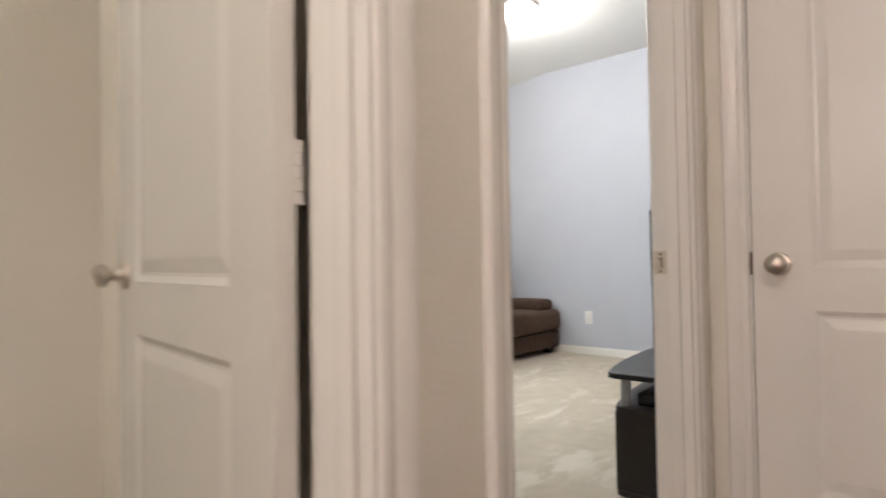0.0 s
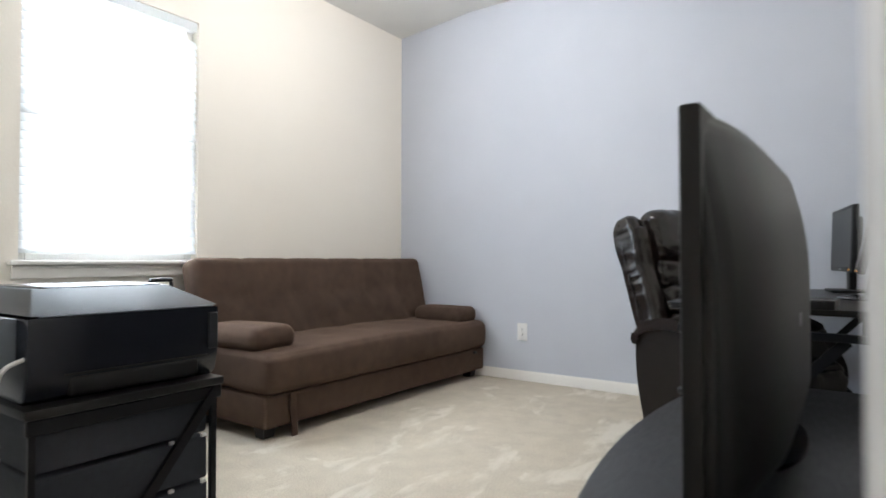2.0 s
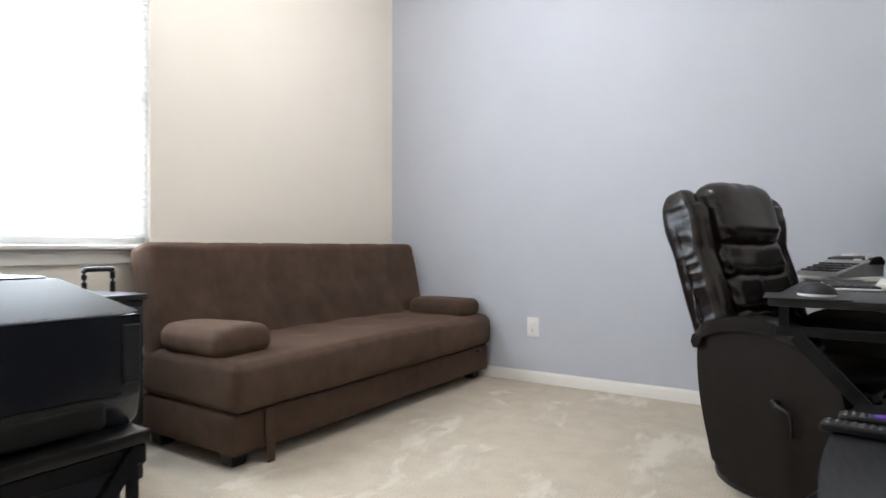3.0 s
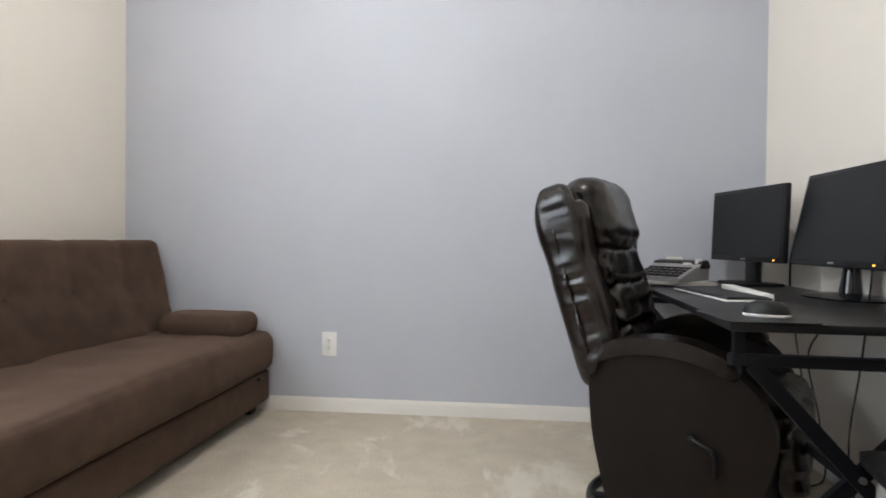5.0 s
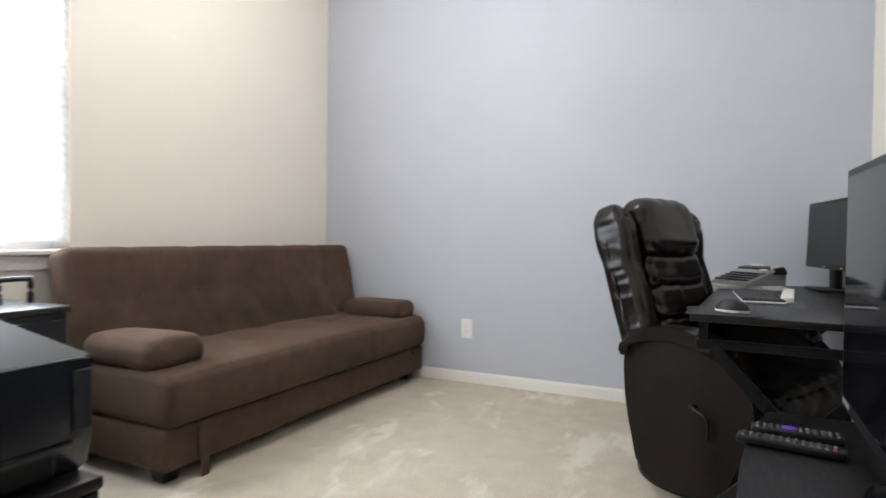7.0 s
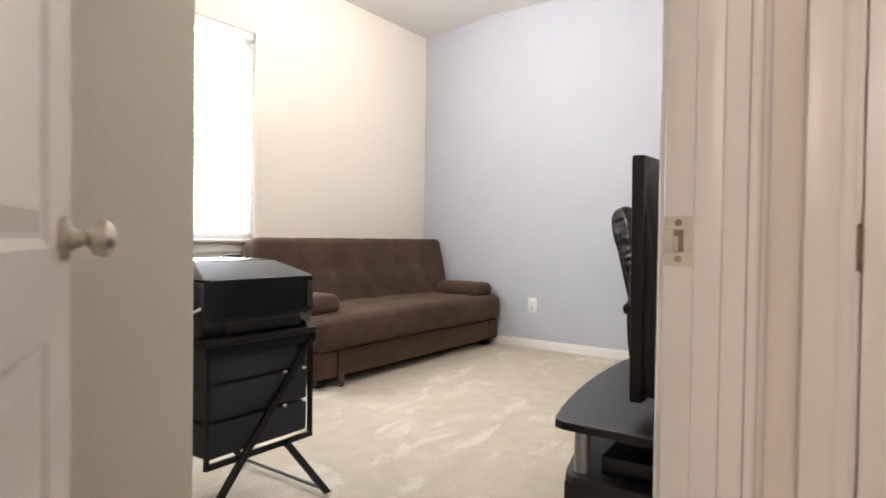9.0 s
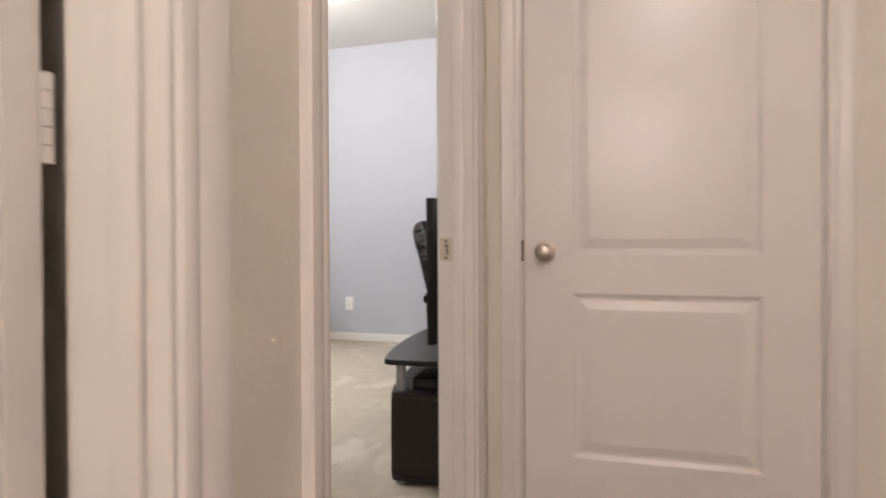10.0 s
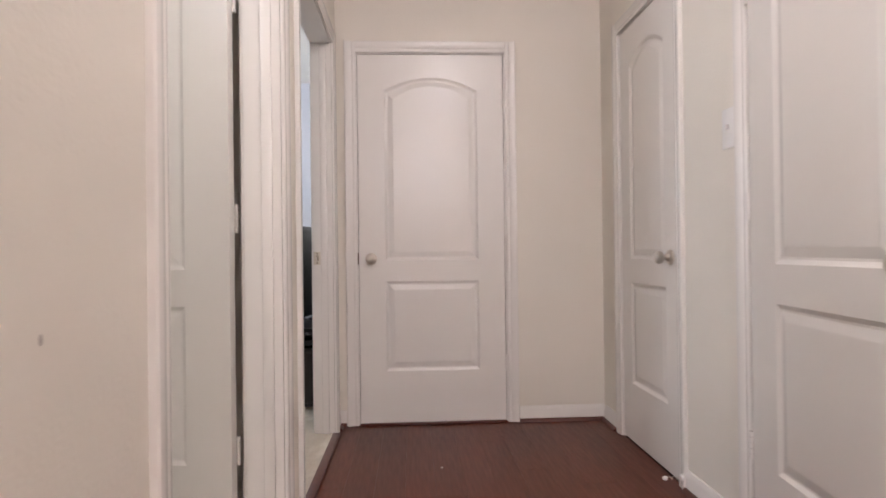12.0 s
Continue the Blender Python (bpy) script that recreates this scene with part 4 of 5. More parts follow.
def monitor(m, w, h, label, tilt, stand, led):
    """A flat monitor; local x runs along the screen, it looks to -y, z = 0 is the desktop."""
    root = thing("monitor", m, label, "monitor")
    t = Matrix.Translation((0, 0, 0.104 + h / 2)) @ Euler((radians(-tilt), 0, 0)).to_matrix().to_4x4()
    bm = box(B(), -w / 2, w / 2, -0.004, 0.022, -h / 2, h / 2, 0.006, 2)
    bmesh.ops.transform(bm, matrix=t, verts=bm.verts)
    part("bezel", bm, MATTBLACK, root)
    bm = box(B(), -w / 2 + 0.017, w / 2 - 0.017, -0.0052, -0.003, -h / 2 + 0.022, h / 2 - 0.017)
    bmesh.ops.transform(bm, matrix=t, verts=bm.verts)
    part("screen", bm, SCREEN, root, "dark switched-off screen", smooth=False)
    bm = pillow(B(), -w * 0.36, w * 0.36, 0.018, 0.052, -h * 0.34, h * 0.34, 0.015, 0.06)
    bmesh.ops.transform(bm, matrix=t, verts=bm.verts)
    part("rear_housing", bm, MATTBLACK, root)
    bm = B()
    box(bm, led * w / 2 - 0.004, led * w / 2 + 0.004, -0.0056, -0.004, -h / 2 + 0.009, -h / 2 + 0.0125)
    bmesh.ops.transform(bm, matrix=t, verts=bm.verts)
    part("power_light", bm, AMBER, root, "small amber standby light", smooth=False)
    bm = box(B(), -0.018, 0.018, -0.0052, -0.004, -h / 2 + 0.007, -h / 2 + 0.014)
    bmesh.ops.transform(bm, matrix=t, verts=bm.verts)
    part("maker_mark", bm, SILVER, root, smooth=False)
    if stand == "round":
        bm = lathe(B(), ((0, 0), (0.165, 0), (0.168, 0.005), (0.15, 0.009), (0.06, 0.018), (0, 0.02)), Matrix.Diagonal((1.0, 0.72, 1, 1)) @ Matrix.Translation((0, 0.02, 0)), 40)
        part("foot", bm, GLOSSBLACK, root)
        part("neck", cyl(B(), (0, 0.028, 0.014), (0, 0.030, 0.155), 0.036, 0.020), GLOSSBLACK, root)
    else:
        part("foot", box(B(), -0.115, 0.115, -0.060, 0.110, 0, 0.014, 0.006, 2), MATTBLACK, root)
        part("neck", box(B(), -0.040, 0.040, 0.024, 0.055, 0.012, 0.20, 0.006, 2), MATTBLACK, root)
    return root


AMBER = glow("amber_led", (1.0, 0.45, 0.05), 4.0)
monitor(pose(-0.143, 3.075, 0.742, 0, 0, -90 + 9.5), 0.535, 0.318, "small black monitor switched off on the desk", 2, "square", 0.80)
monitor(pose(-0.056, 2.500, 0.742, 0, 0, -90), 0.585, 0.345, "larger black monitor tilted back beside the wall", 12, "round", 0.80)

pad = tagged(part("mouse_pad", prism(B(), smooth_loop(((-0.10, -0.11), (0.0, -0.112), (0.10, -0.11), (0.102, 0.0), (0.10, 0.11), (0.0, 0.112), (-0.10, 0.11), (-0.102, 0.0)), 3), 0.003, pose(-0.580, 1.910, 0.7423, 0, 0, 2)), MATTBLACK), "thin black mouse pad at the desk edge", "mouse pad")
mouse = thing("computer_mouse", pose(-0.553, 1.905, 0.7455, 0, 0, -28) @ Matrix.Diagonal((0.84, 0.84, 0.90, 1)), "black computer mouse with a white lower rim", "mouse")


part("rim", lathe(B(), ((0, 0), (0.036, 0), (0.0395, 0.004), (0.0395, 0.008), (0.036, 0.012), (0, 0.012)), Matrix.Diagonal((1.62, 1, 1, 1)), 40), PLASTICW, mouse, "white lower rim")
part("shell", lathe(B(), ((0, 0.009), (0.0392, 0.009), (0.0385, 0.016), (0.035, 0.027), (0.028, 0.036), (0.018, 0.042), (0.008, 0.0445), (0, 0.045)), Matrix.Diagonal((1.62, 1, 1, 1)), 40), MATTBLACK, mouse)
part("wheel", cyl(B(), (0.036, -0.004, 0.032), (0.036, 0.004, 0.032), 0.009), SILVER, mouse)

kb = thing("keyboard", pose(-0.455, 2.505, 0.742, 0, 0, -87), "flat grey keyboard with dark keys", "keyboard")
part("tray", box(B(), -0.2335, 0.2335, -0.0715, 0.0715, 0.002, 0.009, 0.003, 2), PLASTICW, kb, "thin pale keyboard edge")
part("deck", box(B(), -0.231, 0.231, -0.0695, 0.0695, 0.0085, 0.0145, 0.001, 1), MATTBLACK, kb)
for k in range(6):
    n = 15 if k else 7
    for j in range(n):
        kx0 = -0.225 + j * 0.450 / n
        part("key", box(B(), kx0 + 0.001, kx0 + 0.450 / n - 0.001, -0.064 + k * 0.0215, -0.0455 + k * 0.0215, 0.0142, 0.0175, 0.0012, 1), KEYGREY, kb)
strip = tagged(part("folded_paper_strip", box(B(), -0.022, 0.022, -0.250, 0.210, 0.0, 0.022, 0.004, 2), PAPER, None, "", True, pose(-0.338, 2.590, 0.742, 0, 0, -6)), "white folded strip lying behind the keyboard", "paper")

paper_stack = thing("paper_stack", pose(-0.470, 3.030, 0.742, 0, 0, 12), "white papers stacked under the calculator", "papers")
sr = random.Random(8)
for k in range(5):
    part("sheet", box(B(), -0.145, 0.145, -0.105, 0.105, 0, 0.0034), PAPER, paper_stack, smooth=False, m=pose(sr.uniform(-0.012, 0.012), sr.uniform(-0.01, 0.01), 0.0005 + k * 0.0040, 0, 0, sr.uniform(-7, 7)))
calc = thing("desk_calculator", pose(-0.470, 3.030, 0.7625, 0, 0, -48) @ Matrix.Diagonal((1.05, 1.0, 1.15, 1)), "black and grey printing desk calculator on papers", "calculator")
prof = ((-0.115, 0.0), (0.115, 0.0), (0.118, 0.055), (0.100, 0.072), (0.055, 0.066), (0.038, 0.052), (-0.112, 0.012))
part("housing", prism(B(), [(y, z) for y, z in prof], 0.215, Matrix(((0, 0, 1, -0.1075), (1, 0, 0, 0), (0, 1, 0, 0), (0, 0, 0, 1))), 0.003), SILVER, calc, "silver grey lower housing")
part("display_cover", prism(B(), ((0.039, 0.044), (0.120, 0.044), (0.1205, 0.057), (0.102, 0.0755), (0.054, 0.0695)), 0.221, Matrix(((0, 0, 1, -0.1105), (1, 0, 0, 0), (0, 1, 0, 0), (0, 0, 0, 1))), 0.003), MATTBLACK, calc, "black display cover")
for r_ in range(4):
    for c_ in range(7):
        y0 = -0.100 + r_ * 0.031
        z0 = 0.0125 + (y0 + 0.112) * 0.2667
        part("key", box(B(), -0.098 + c_ * 0.028, -0.076 + c_ * 0.028, y0, y0 + 0.022, z0, z0 + 0.010, 0.002, 1), KEYGREY, calc)
part("key_deck", prism(B(), [(-0.111, 0.0115), (0.034, 0.0500), (0.034, 0.0532), (-0.111, 0.0147)], 0.205, Matrix(((0, 0, 1, -0.1025), (1, 0, 0, 0), (0, 1, 0, 0), (0, 0, 0, 1)))), SILVER, calc, smooth=False)
part("display", box(B(), 0.035, 0.070, 0.040, 0.0475, 0.058, 0.066), PAPER, calc, "pale printed label by the display", smooth=False)
part("paper_roll", cyl(B(), (-0.075, 0.098, 0.0785), (-0.005, 0.098, 0.0785), 0.006), PAPER, calc)
part("paper_arm", box(B(), 0.080, 0.095, 0.050, 0.090, 0.058, 0.079, 0.003, 2), PLASTICW, calc)
box_ob = thing("cable_box", pose(-0.300, 1.835, 0.740, 0, 0, -3.6), "low black plastic box at the desk edge", "box")
part("case", box(B(), 0.030, 0.15, -0.085, 0.085, 0.002, 0.034, 0.004, 2), MATTBLACK, box_ob)
part("top_groove", box(B(), 0.040, 0.14, -0.004, 0.004, 0.0335, 0.0352), GLOSSBLACK, box_ob, smooth=False)


def cord(label, points, r=0.0032, mat=None):
    ob = thing("cable", pose(*points[0]), label, "cable", "cables behind the desk")
    wpart("cord", tube(B(), points, r), mat or MATTBLACK, ob)


cord("black cable hanging behind the desk to the floor", ((0.045, 2.62, 0.80), (0.062, 2.70, 0.70), (0.066, 2.95, 0.48), (0.064, 2.86, 0.24), (0.050, 2.78, 0.03), (-0.06, 2.70, 0.019)))
cord("black cable hanging behind the desk to the floor", ((0.020, 3.02, 0.85), (0.062, 3.10, 0.70), (0.068, 3.02, 0.40), (0.060, 2.90, 0.15), (0.040, 2.95, 0.019)))
cord("thin black cable hanging behind the desk", ((0.040, 2.50, 0.84), (0.066, 2.56, 0.72), (0.068, 2.60, 0.50), (0.066, 2.66, 0.20), (0.055, 2.60, 0.019)))
cord("black cable drooping behind the desk", ((0.035, 2.38, 0.86), (0.064, 2.40, 0.72), (0.068, 2.36, 0.55), (0.066, 2.20, 0.38), (0.060, 2.05, 0.30), (0.050, 1.98, 0.019)))
cord("black cables lying under the desk", ((-0.02, 2.1, 0.019), (-0.18, 2.2, 0.024), (-0.25, 2.4, 0.019), (-0.12, 2.55, 0.024), (-0.22, 2.7, 0.019)), 0.004)
cord("black cables lying under the desk", ((0.0, 2.25, 0.020), (-0.1, 2.05, 0.024), (-0.28, 2.1, 0.020), (-0.30, 2.3, 0.024), (-0.05, 2.45, 0.020)), 0.004)
strip_ob = thing("power_strip", pose(-0.02, 2.45, 0, 0, 0, 90), "black power strip on the carpet under the desk", "power strip")
part("case", box(B(), -0.16, 0.16, -0.025, 0.025, 0.001, 0.036, 0.006, 2), MATTBLACK, strip_ob)
for k in range(5):
    part("socket", box(B(), -0.125 + k * 0.055, -0.09 + k * 0.055, -0.014, 0.014, 0.0355, 0.038), KEYGREY, strip_ob, smooth=False)

# --- television and its stand ---
stand = thing("tv_stand", pose(-0.20, 0.985, 0), "black bow-fronted television stand with grey tube posts", "tv stand")


def bow(x_front, y0, y1, bulge, x_back, rad=0.03):
    pts = [(x_back, y0), (x_back, y1)]
    n = 16
    pts += [(x_front + rad, y1), (x_front + rad * 0.3, y1 - rad * 0.3)]
    for k in range(n + 1):
        u = k / n
        y = y1 - rad + (y0 - y1 + 2 * rad) * u
        pts.append((x_front - bulge * (1 - (2 * u - 1) ** 2), y))
    pts += [(x_front + rad * 0.3, y0 + rad * 0.3), (x_front + rad, y0)]
    return pts


for n_, z, th, y0, y1, xf in (("top_board", 0.478, 0.022, 0.285, 1.690, -0.472), ("shelf", 0.350, 0.020, 0.300, 1.675, -0.450), ("bottom_board", 0.030, 0.020, 0.300, 1.675, -0.450)):
    wpart(n_, prism(B(), bow(xf, y0, y1, 0.082, 0.040), th, Matrix.Translation((0, 0, z)), 0.004), ESPRESSO if n_ != "top_board" else BLACKWOOD, stand, smooth=False)
for y0 in (0.312, 1.650):
    wpart("side_panel", box(B(), -0.445, 0.020, y0, y0 + 0.014, 0.050, 0.350), ESPRESSO, stand, smooth=False)
wpart("back_panel", box(B(), 0.020, 0.032, 0.312, 1.664, 0.050, 0.350), ESPRESSO, stand, smooth=False)
wpart("divider", box(B(), -0.420, 0.018, 0.978, 0.994, 0.050, 0.350), ESPRESSO, stand, smooth=False)
for y, x in ((0.345, -0.415), (0.345, -0.02), (1.606, -0.452), (1.630, -0.02)):
    wpart("post", cyl(B(), (x, y, 0.370), (x, y, 0.478), 0.019), GREYTUBE, stand, "silver grey tube post")
for x, y in ((-0.41, 0.335), (-0.41, 1.640), (0.0, 0.335), (0.0, 1.640)):
    wpart("foot", cyl(B(), (x, y, 0.0), (x, y, 0.030), 0.018, 0.024), GREYTUBE, stand)

player = thing("disc_player", pose(-0.20, 0.56, 0.370, 0, 0, 4), "slim black disc player on the stand's shelf", "disc player")
part("case", box(B(), -0.18, 0.18, -0.215, 0.215, 0.006, 0.052, 0.005, 2), GLOSSBLACK, player)
for x in (-0.14, 0.14):
    for y in (-0.18, 0.18):
        part("foot", cyl(B(), (x, y, 0), (x, y, 0.007), 0.012), MATTBLACK, player)

tv = thing("television", pose(-0.312, 0.985, 0.501, 0, 1.2, -90.4), "black flat television switched off on its stand", "television")
TW, TH_ = 1.195, 0.575
part("bezel", box(B(), -TW / 2, TW / 2, -0.004, 0.026, 0.054, 0.057 + TH_, 0.005, 2), MATTBLACK, tv)
part("screen", box(B(), -TW / 2 + 0.018, TW / 2 - 0.018, -0.0052, -0.003, 0.086, 0.039 + TH_), TVSCREEN, tv, "glossy dark screen", smooth=False)


def tv_warp(u, v, w, p):
    return (0, -max(0.0, p.y - 0.012) * min(0.85, 0.62 * abs(u) ** 5 + 0.50 * max(0, w) ** 2), 0)


part("rear_housing", pillow(B(), -TW * 0.494, TW * 0.494, 0.018, 0.108, 0.060, 0.627, 0.036, 0.035, tv_warp), MATTBLACK, tv, "curved matt black rear housing")
part("neck", box(B(), -0.05, 0.05, 0.010, 0.055, 0.010, 0.12, 0.008, 2), GLOSSBLACK, tv)
part("foot", prism(B(), smooth_loop([(0.22 * math.cos(a), 0.03 + 0.085 * math.sin(a)) for a in [k * math.pi / 5 for k in range(10)]], 4), 0.012, Matrix(), 0.003), GLOSSBLACK, tv)
part("maker_mark", box(B(), -TW / 2 + 0.030, -TW / 2 + 0.105, -0.0056, -0.0035, 0.068, 0.078), SILVER, tv, smooth=False)
for z in (0.22, 0.40):
    part("screw_cap", cyl(B(), (0.30, 0.080, z), (0.30, 0.0995, z), 0.008, segments=12), GLOSSBLACK, tv)
part("rear_port_label", box(B(), 0.05, 0.085, 0.095, 0.1090, 0.27, 0.295), SILVER, tv, smooth=False)

PURPLE = material("purple_button", (0.16, 0.06, 0.45), 0.4, scale=30)
REDB = material("red_button", (0.55, 0.03, 0.03), 0.4, scale=30)


def remote(m, label, length, purple):
    root = thing("remote_control", m, label, "remote control", "remotes on the stand")
    part("case", pillow(B(), -length / 2, length / 2, -0.024, 0.024, 0.0, 0.020, 0.007, 0.02), MATTBLACK, root)
    n = int(length / 0.0155)
    for k in range(n):
        for j in range(4):
            if purple and 0.32 < k / n < 0.5:
                continue
            mat = SILVER if (k * 5 + j * 3) % 11 == 0 else (REDB if (k, j) == (n - 1, 0) else BUTTONGREY)
            part("button", box(B(), -length / 2 + 0.010 + k * 0.0150, -length / 2 + 0.0165 + k * 0.0150, -0.0185 + j * 0.0105, -0.0125 + j * 0.0105, 0.0190, 0.0222, 0.001, 1), mat, root)
    if purple:
        part("direction_pad", cyl(B(), (-0.015, 0, 0.019), (-0.015, 0, 0.0228), 0.0165), PURPLE, root, "purple direction pad")


remote(pose(-0.418, 1.468, 0.500, 0, 0, -4), "black remote control with a purple direction pad", 0.190, True)
remote(pose(-0.440, 1.372, 0.500, 0, 0, -10), "long black remote control with small pale buttons", 0.215, False)

# --- printer on its cart ---
PANELGREY = material("grey_blue_panel_plastic", (0.16, 0.18, 0.21), 0.4, second=(0.14, 0.16, 0.19), scale=30)
# black plastic; the blue light it reflects is mixed into its colour
PRINTERBLACK = material("black_plastic_blue_reflection", (0.016, 0.018, 0.027), 0.24, second=(0.014, 0.016, 0.024), scale=14, bump=0.05, bump_scale=500, rough_var=0.03)
cart = thing("drawer_cart", pose(-1.66, 0.19, 0), "black folding cart with fabric drawers and crossed legs", "cart")
CX0, CX1, CY0, CY1 = -1.885, -1.432, -0.030, 0.400
wpart("top_tray", box(B(), CX0 - 0.01, CX1 + 0.012, CY0, CY1, 0.592, 0.612, 0.004, 2), BLACKWOOD, cart)
wpart("top_lip", box(B(), CX1 - 0.008, CX1 + 0.008, CY0 + 0.004, CY1 - 0.004, 0.560, 0.5915, 0.003, 1), BLACKMETAL, cart)
for k, (z0, z1) in enumerate(((0.478, 0.585), (0.366, 0.470), (0.256, 0.358))):
    d_ = wpart("drawer", pillow(B(), CX0 + 0.02, CX1 - 0.012, CY0 + 0.022, CY1 - 0.030, z0, z1, 0.008, 0.06, lambda u, v, w, p: (0.004 * rough_skin(p, 1, 8), 0.004 * rough_skin(p, 1, 7, 2), 0)), FABRICBLACK, cart, "black fabric drawer")
    for y in (CY0 + 0.30, CY1 - 0.048):
        if k:
            wpart("clip", box(B(), CX1 - 0.014, CX1 - 0.006, y, y + 0.012, z1 - 0.002, z1 + 0.006, 0.001, 1), PLASTICW, d_, "small white drawer clip")
for x in (CX0 + 0.004, CX1 - 0.004):
    wpart("corner_post", box(B(), x - 0.006, x + 0.006, CY1 - 0.028, CY1 - 0.014, 0.238, 0.592), BLACKMETAL, cart, smooth=False)
    wpart("corner_post", box(B(), x - 0.006, x + 0.006, CY0 + 0.010, CY0 + 0.022, 0.238, 0.592), BLACKMETAL, cart, smooth=False)
    wpart("bottom_rail", box(B(), x - 0.007, x + 0.007, CY0 + 0.010, CY1 - 0.014, 0.232, 0.248), BLACKMETAL, cart, smooth=False)
    s = 0.012 if x > -1.7 else -0.012
    for (ya, za), (yb, zb) in (((CY1 - 0.02, 0.585), (CY0 - 0.06, 0.0)), ((CY0 + 0.02 + (CY1 - CY0 + 0.042) * 0.59, 0.240), (CY1 + 0.062, 0.0))):
        bm = B()
        d = Vector((0, yb - ya, zb - za)).normalized()
        n = Vector((0, -d.z, d.y)) * 0.011
        v = [bm.verts.new(Vector((x + s + dx, y, z)) + sn * n) for y, z in ((ya, za), (yb, zb)) for sn, dx in ((-1, -0.006), (1, -0.006), (1, 0.006), (-1, 0.006))]
        for f in ((0, 1, 2, 3), (7, 6, 5, 4), (0, 4, 5, 1), (1, 5, 6, 2), (2, 6, 7, 3), (3, 7, 4, 0)):
            bm.faces.new([v[q] for q in f])
        wpart("leg", bm, BLACKMETAL, cart, smooth=False)
        wpart("rubber_foot", box(B(), x + s - 0.009, x + s + 0.009, yb - 0.018, yb + 0.018, 0.0, 0.012, 0.003, 1), MATTBLACK, cart)
for y, z in ((CY1 + 0.028, 0.035), (CY0 - 0.028, 0.035)):
    wpart("foot_rail", cyl(B(), (CX0 - 0.008, y, z), (CX1 + 0.008, y, z), 0.006, segments=10), BLACKMETAL, cart)

printer = thing("printer", pose(-1.66, 0.19, 0.612), "glossy black multifunction printer on a cart", "printer")
outline = [(0.0, 0.012), (0.015, 0.0), (0.385, 0.0), (0.400, 0.012), (0.412, 0.060), (0.412, 0.172), (0.360, 0.206), (0.175, 0.222), (0.030, 0.222), (0.0, 0.205)]
to_room = Matrix(((1, 0, 0, -1.860), (0, 0, 1, -0.018), (0, 1, 0, 0.612), (0, 0, 0, 1)))
wpart("body", prism(B(), [(x, z) for x, z in outline[:6]] + [(0.0, 0.172)], 0.420, to_room, 0.006), PRINTERBLACK, printer)
lid = B()
low = [(-1.858, -0.016), (-1.446, -0.016), (-1.446, 0.400), (-1.858, 0.400)]
mid = [(-1.858, 0.040), (-1.590, 0.040), (-1.590, 0.350), (-1.858, 0.350)]
va = [lid.verts.new((x, y, 0.788)) for x, y in low]
vb = [lid.verts.new((x, y, 0.836)) for x, y in mid]
lid.faces.new(list(reversed(va))), lid.faces.new(vb)
for k in range(4):
    lid.faces.new((va[k], va[(k + 1) % 4], vb[(k + 1) % 4], vb[k]))
bmesh.ops.bevel(lid, geom=lid.edges[:], offset=0.004, segments=2, profile=0.5, affect="EDGES")
wpart("lid", lid, PRINTERGREY, printer, "charcoal sloped scanner lid")
wpart("lid_panel", box(B(), -1.84, -1.600, 0.055, 0.335, 0.8355, 0.8395, 0.002, 2), GLOSSBLACK, printer, "glossy black lid top")
wpart("front_seam", box(B(), -1.4495, -1.4465, 0.050, 0.370, 0.664, 0.668), LEVERBLACK, printer, smooth=False)
wpart("output_tray", pillow(B(), -1.490, -1.448, 0.060, 0.350, 0.618, 0.662, 0.010, 0.04), MATTBLACK, printer)
panel_block = prism(B(), ((-0.016, 0.782), (-0.040, 0.786), (-0.088, 0.762), (-0.088, 0.748), (-0.050, 0.690), (-0.016, 0.690)), 0.330, Matrix(((0, 0, 1, -1.830), (1, 0, 0, 0), (0, 1, 0, 0), (0, 0, 0, 1))), 0.004)
wpart("control_panel", panel_block, PANELGREY, printer, "pale grey slanted control panel")
wpart("control_screen", prism(B(), ((-0.046, 0.7838), (-0.082, 0.7658), (-0.082, 0.7678), (-0.046, 0.7858)), 0.110, Matrix(((0, 0, 1, -1.740), (1, 0, 0, 0), (0, 1, 0, 0), (0, 0, 0, 1)))), GLOSSBLACK, printer, smooth=False)
for k in range(4):
    wpart("panel_key", prism(B(), ((-0.054, 0.7795), (-0.072, 0.7705), (-0.072, 0.7735), (-0.054, 0.7825)), 0.016, Matrix(((0, 0, 1, -1.615 + k * 0.024), (1, 0, 0, 0), (0, 1, 0, 0), (0, 0, 0, 1)))), KEYGREY, printer, smooth=False)
wpart("front_edge", box(B(), -1.4465, -1.4440, 0.0, 0.385, 0.7855, 0.7885, 0.001, 1), PANELGREY, printer, "thin pale edge under the lid")
wpart("side_strip", box(B(), -1.450, -1.4435, 0.372, 0.398, 0.680, 0.770, 0.002, 1), PRINTERGREY, printer)
for x in (-1.83, -1.50):
    for y in (0.01, 0.37):
        wpart("foot", cyl(B(), (x, y, 0.6121), (x, y, 0.616), 0.012), MATTBLACK, printer)
cordp = thing("printer_cable", pose(-1.47, -0.02, 0.70), "white printer cable hanging beside the cart", "cable")
wpart("cord", tube(B(), ((-1.470, 0.004, 0.705), (-1.462, -0.025, 0.703), (-1.468, -0.055, 0.68), (-1.480, -0.066, 0.60), (-1.476, -0.062, 0.45), (-1.490, -0.070, 0.25), (-1.520, -0.090, 0.03), (-1.60, -0.10, 0.006)), 0.0045), PLASTICW, cordp)
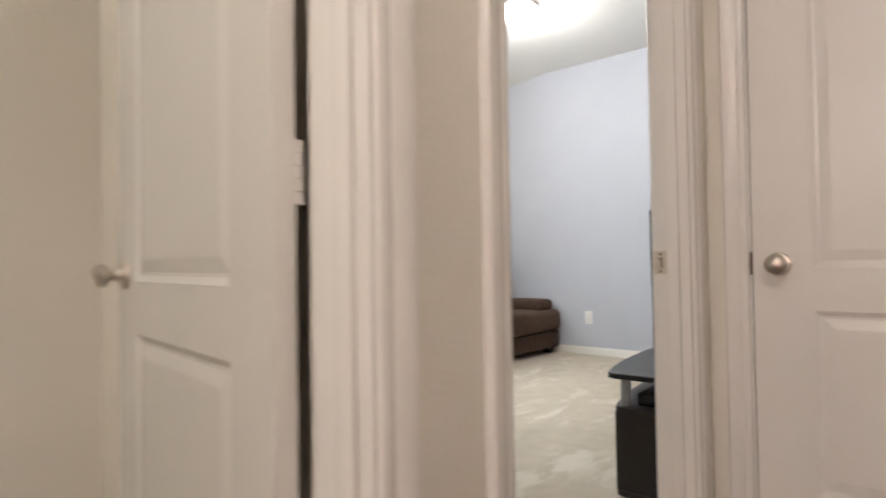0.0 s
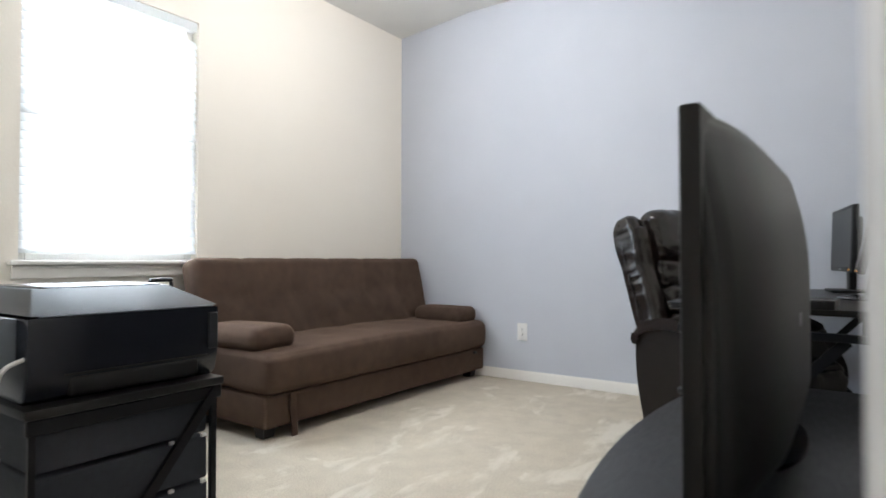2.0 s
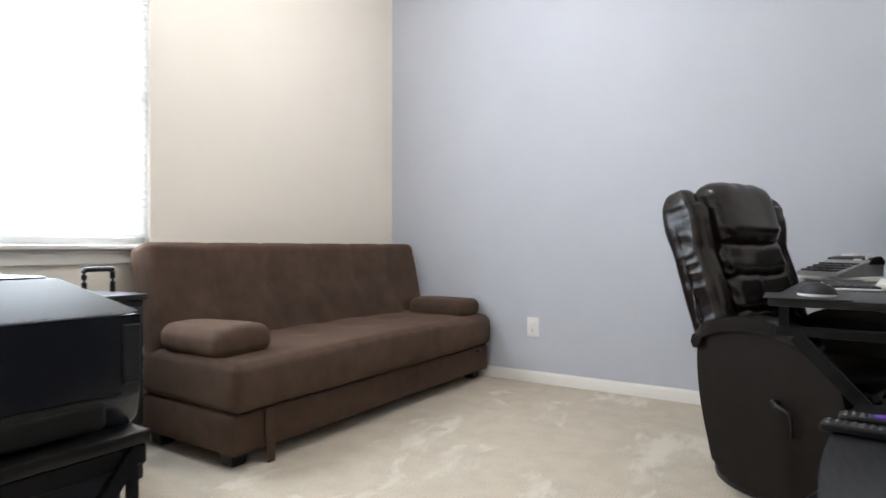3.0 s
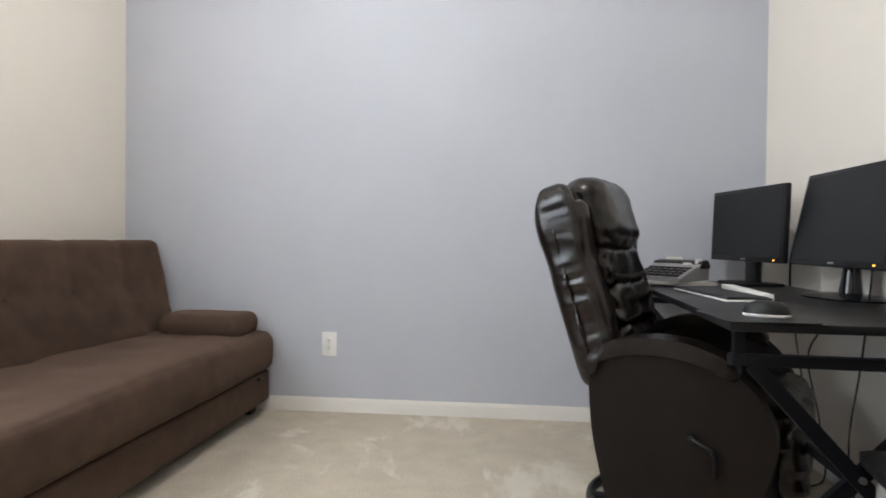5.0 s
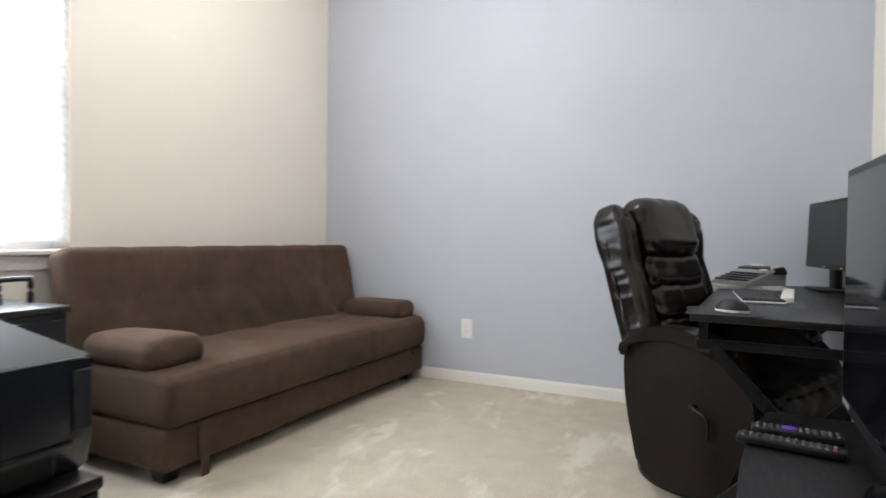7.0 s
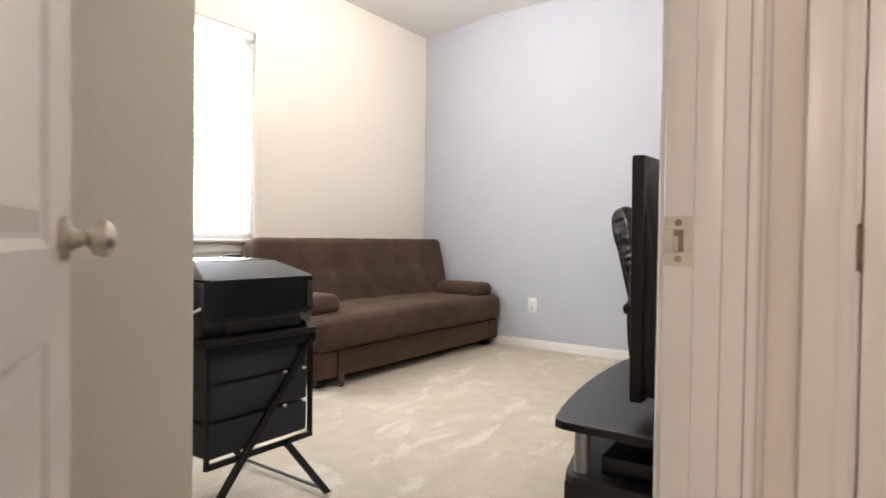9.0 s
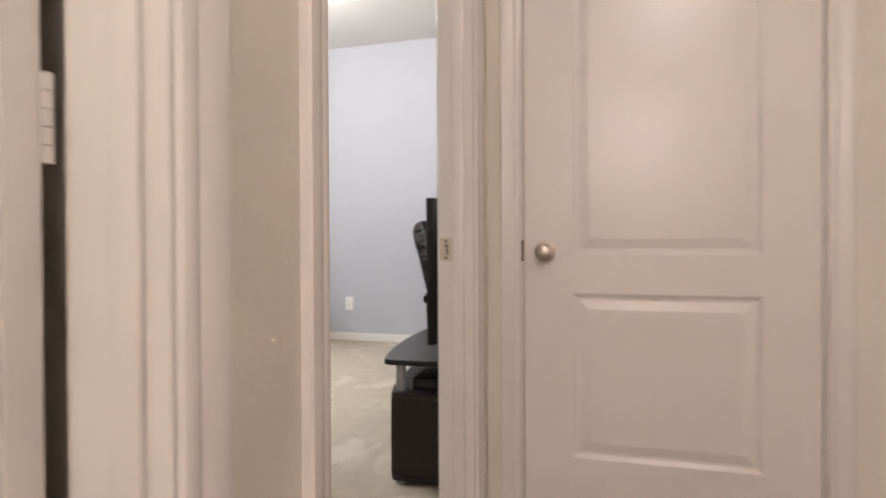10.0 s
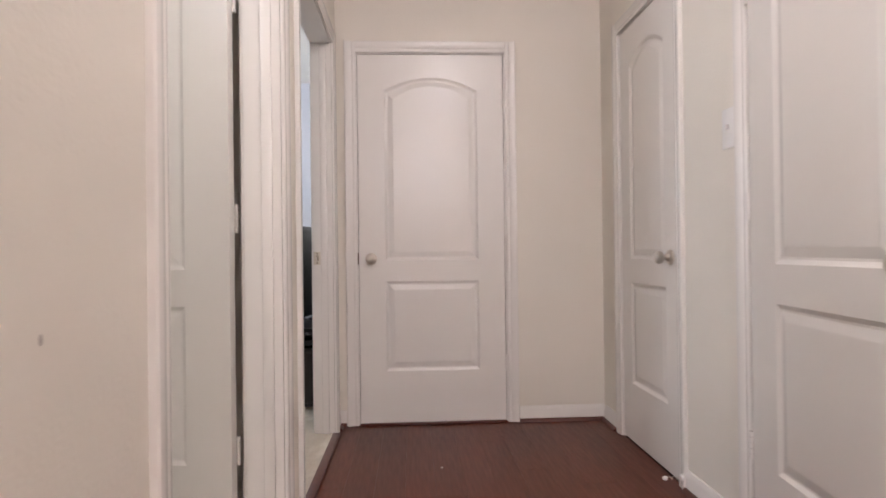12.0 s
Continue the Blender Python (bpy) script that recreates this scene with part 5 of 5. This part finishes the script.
wpart("plug", box(B(), -1.480, -1.460, -0.012, 0.012, 0.697, 0.713, 0.003, 2), PLASTICW, cordp)

for ob in (cart, printer, cordp):
    ob.matrix_basis = pose(0.014, 0.012, 0) @ ob.matrix_basis

# --- black cabinet below the window ---
fc = thing("file_cabinet", pose(-2.92, 0.92, 0), "low black metal cabinet with a handle below the window", "cabinet")
wpart("case", box(B(), -3.17, -2.68, 0.62, 1.150, 0.02, 0.690, 0.008, 2), BLACKMETAL, fc)
wpart("top_board", box(B(), -3.18, -2.67, 0.61, 1.160, 0.690, 0.712, 0.004, 2), BLACKWOOD, fc)
for z0, z1 in ((0.05, 0.345), (0.365, 0.665)):
    d_ = wpart("drawer", box(B(), -2.681, -2.664, 0.64, 1.130, z0, z1, 0.004, 2), BLACKMETAL, fc)
    wpart("pull", tube(B(), ((-2.664, 0.82, z1 - 0.06), (-2.640, 0.83, z1 - 0.06), (-2.640, 0.94, z1 - 0.06), (-2.664, 0.95, z1 - 0.06)), 0.005), BLACKMETAL, d_)
wpart("grab_handle", tube(B(), ((-2.88, 1.035, 0.710), (-2.88, 1.035, 0.790), (-2.88, 1.040, 0.800), (-2.88, 1.130, 0.800), (-2.88, 1.140, 0.790), (-2.88, 1.140, 0.710)), 0.010, 8), BLACKMETAL, fc)
for x in (-3.13, -2.72):
    for y in (0.66, 1.11):
        wpart("foot", cyl(B(), (x, y, 0), (x, y, 0.021), 0.02), MATTBLACK, fc)

# --- small marks ---
tagged(part("paint_scuff", lathe(B(), ((0, 0), (0.006, 0), (0.004, 0.0012), (0, 0.0014)), Matrix.Translation((0.0, -2.565, 0.858)) @ Euler((0, radians(90), 0)).to_matrix().to_4x4() @ Matrix.Diagonal((1.2, 0.6, 1, 1)), 10), material("scuff_grey", (0.50, 0.46, 0.42), 0.7)), "small grey scuff on the hall wall", "scuff")
tagged(part("lint_speck", lathe(B(), ((0, 0), (0.006, 0), (0.005, 0.002), (0, 0.003)), Matrix.Translation((0.531, -0.665, 0.0002)), 9), PAPER), "white speck of lint on the hardwood floor", "lint")
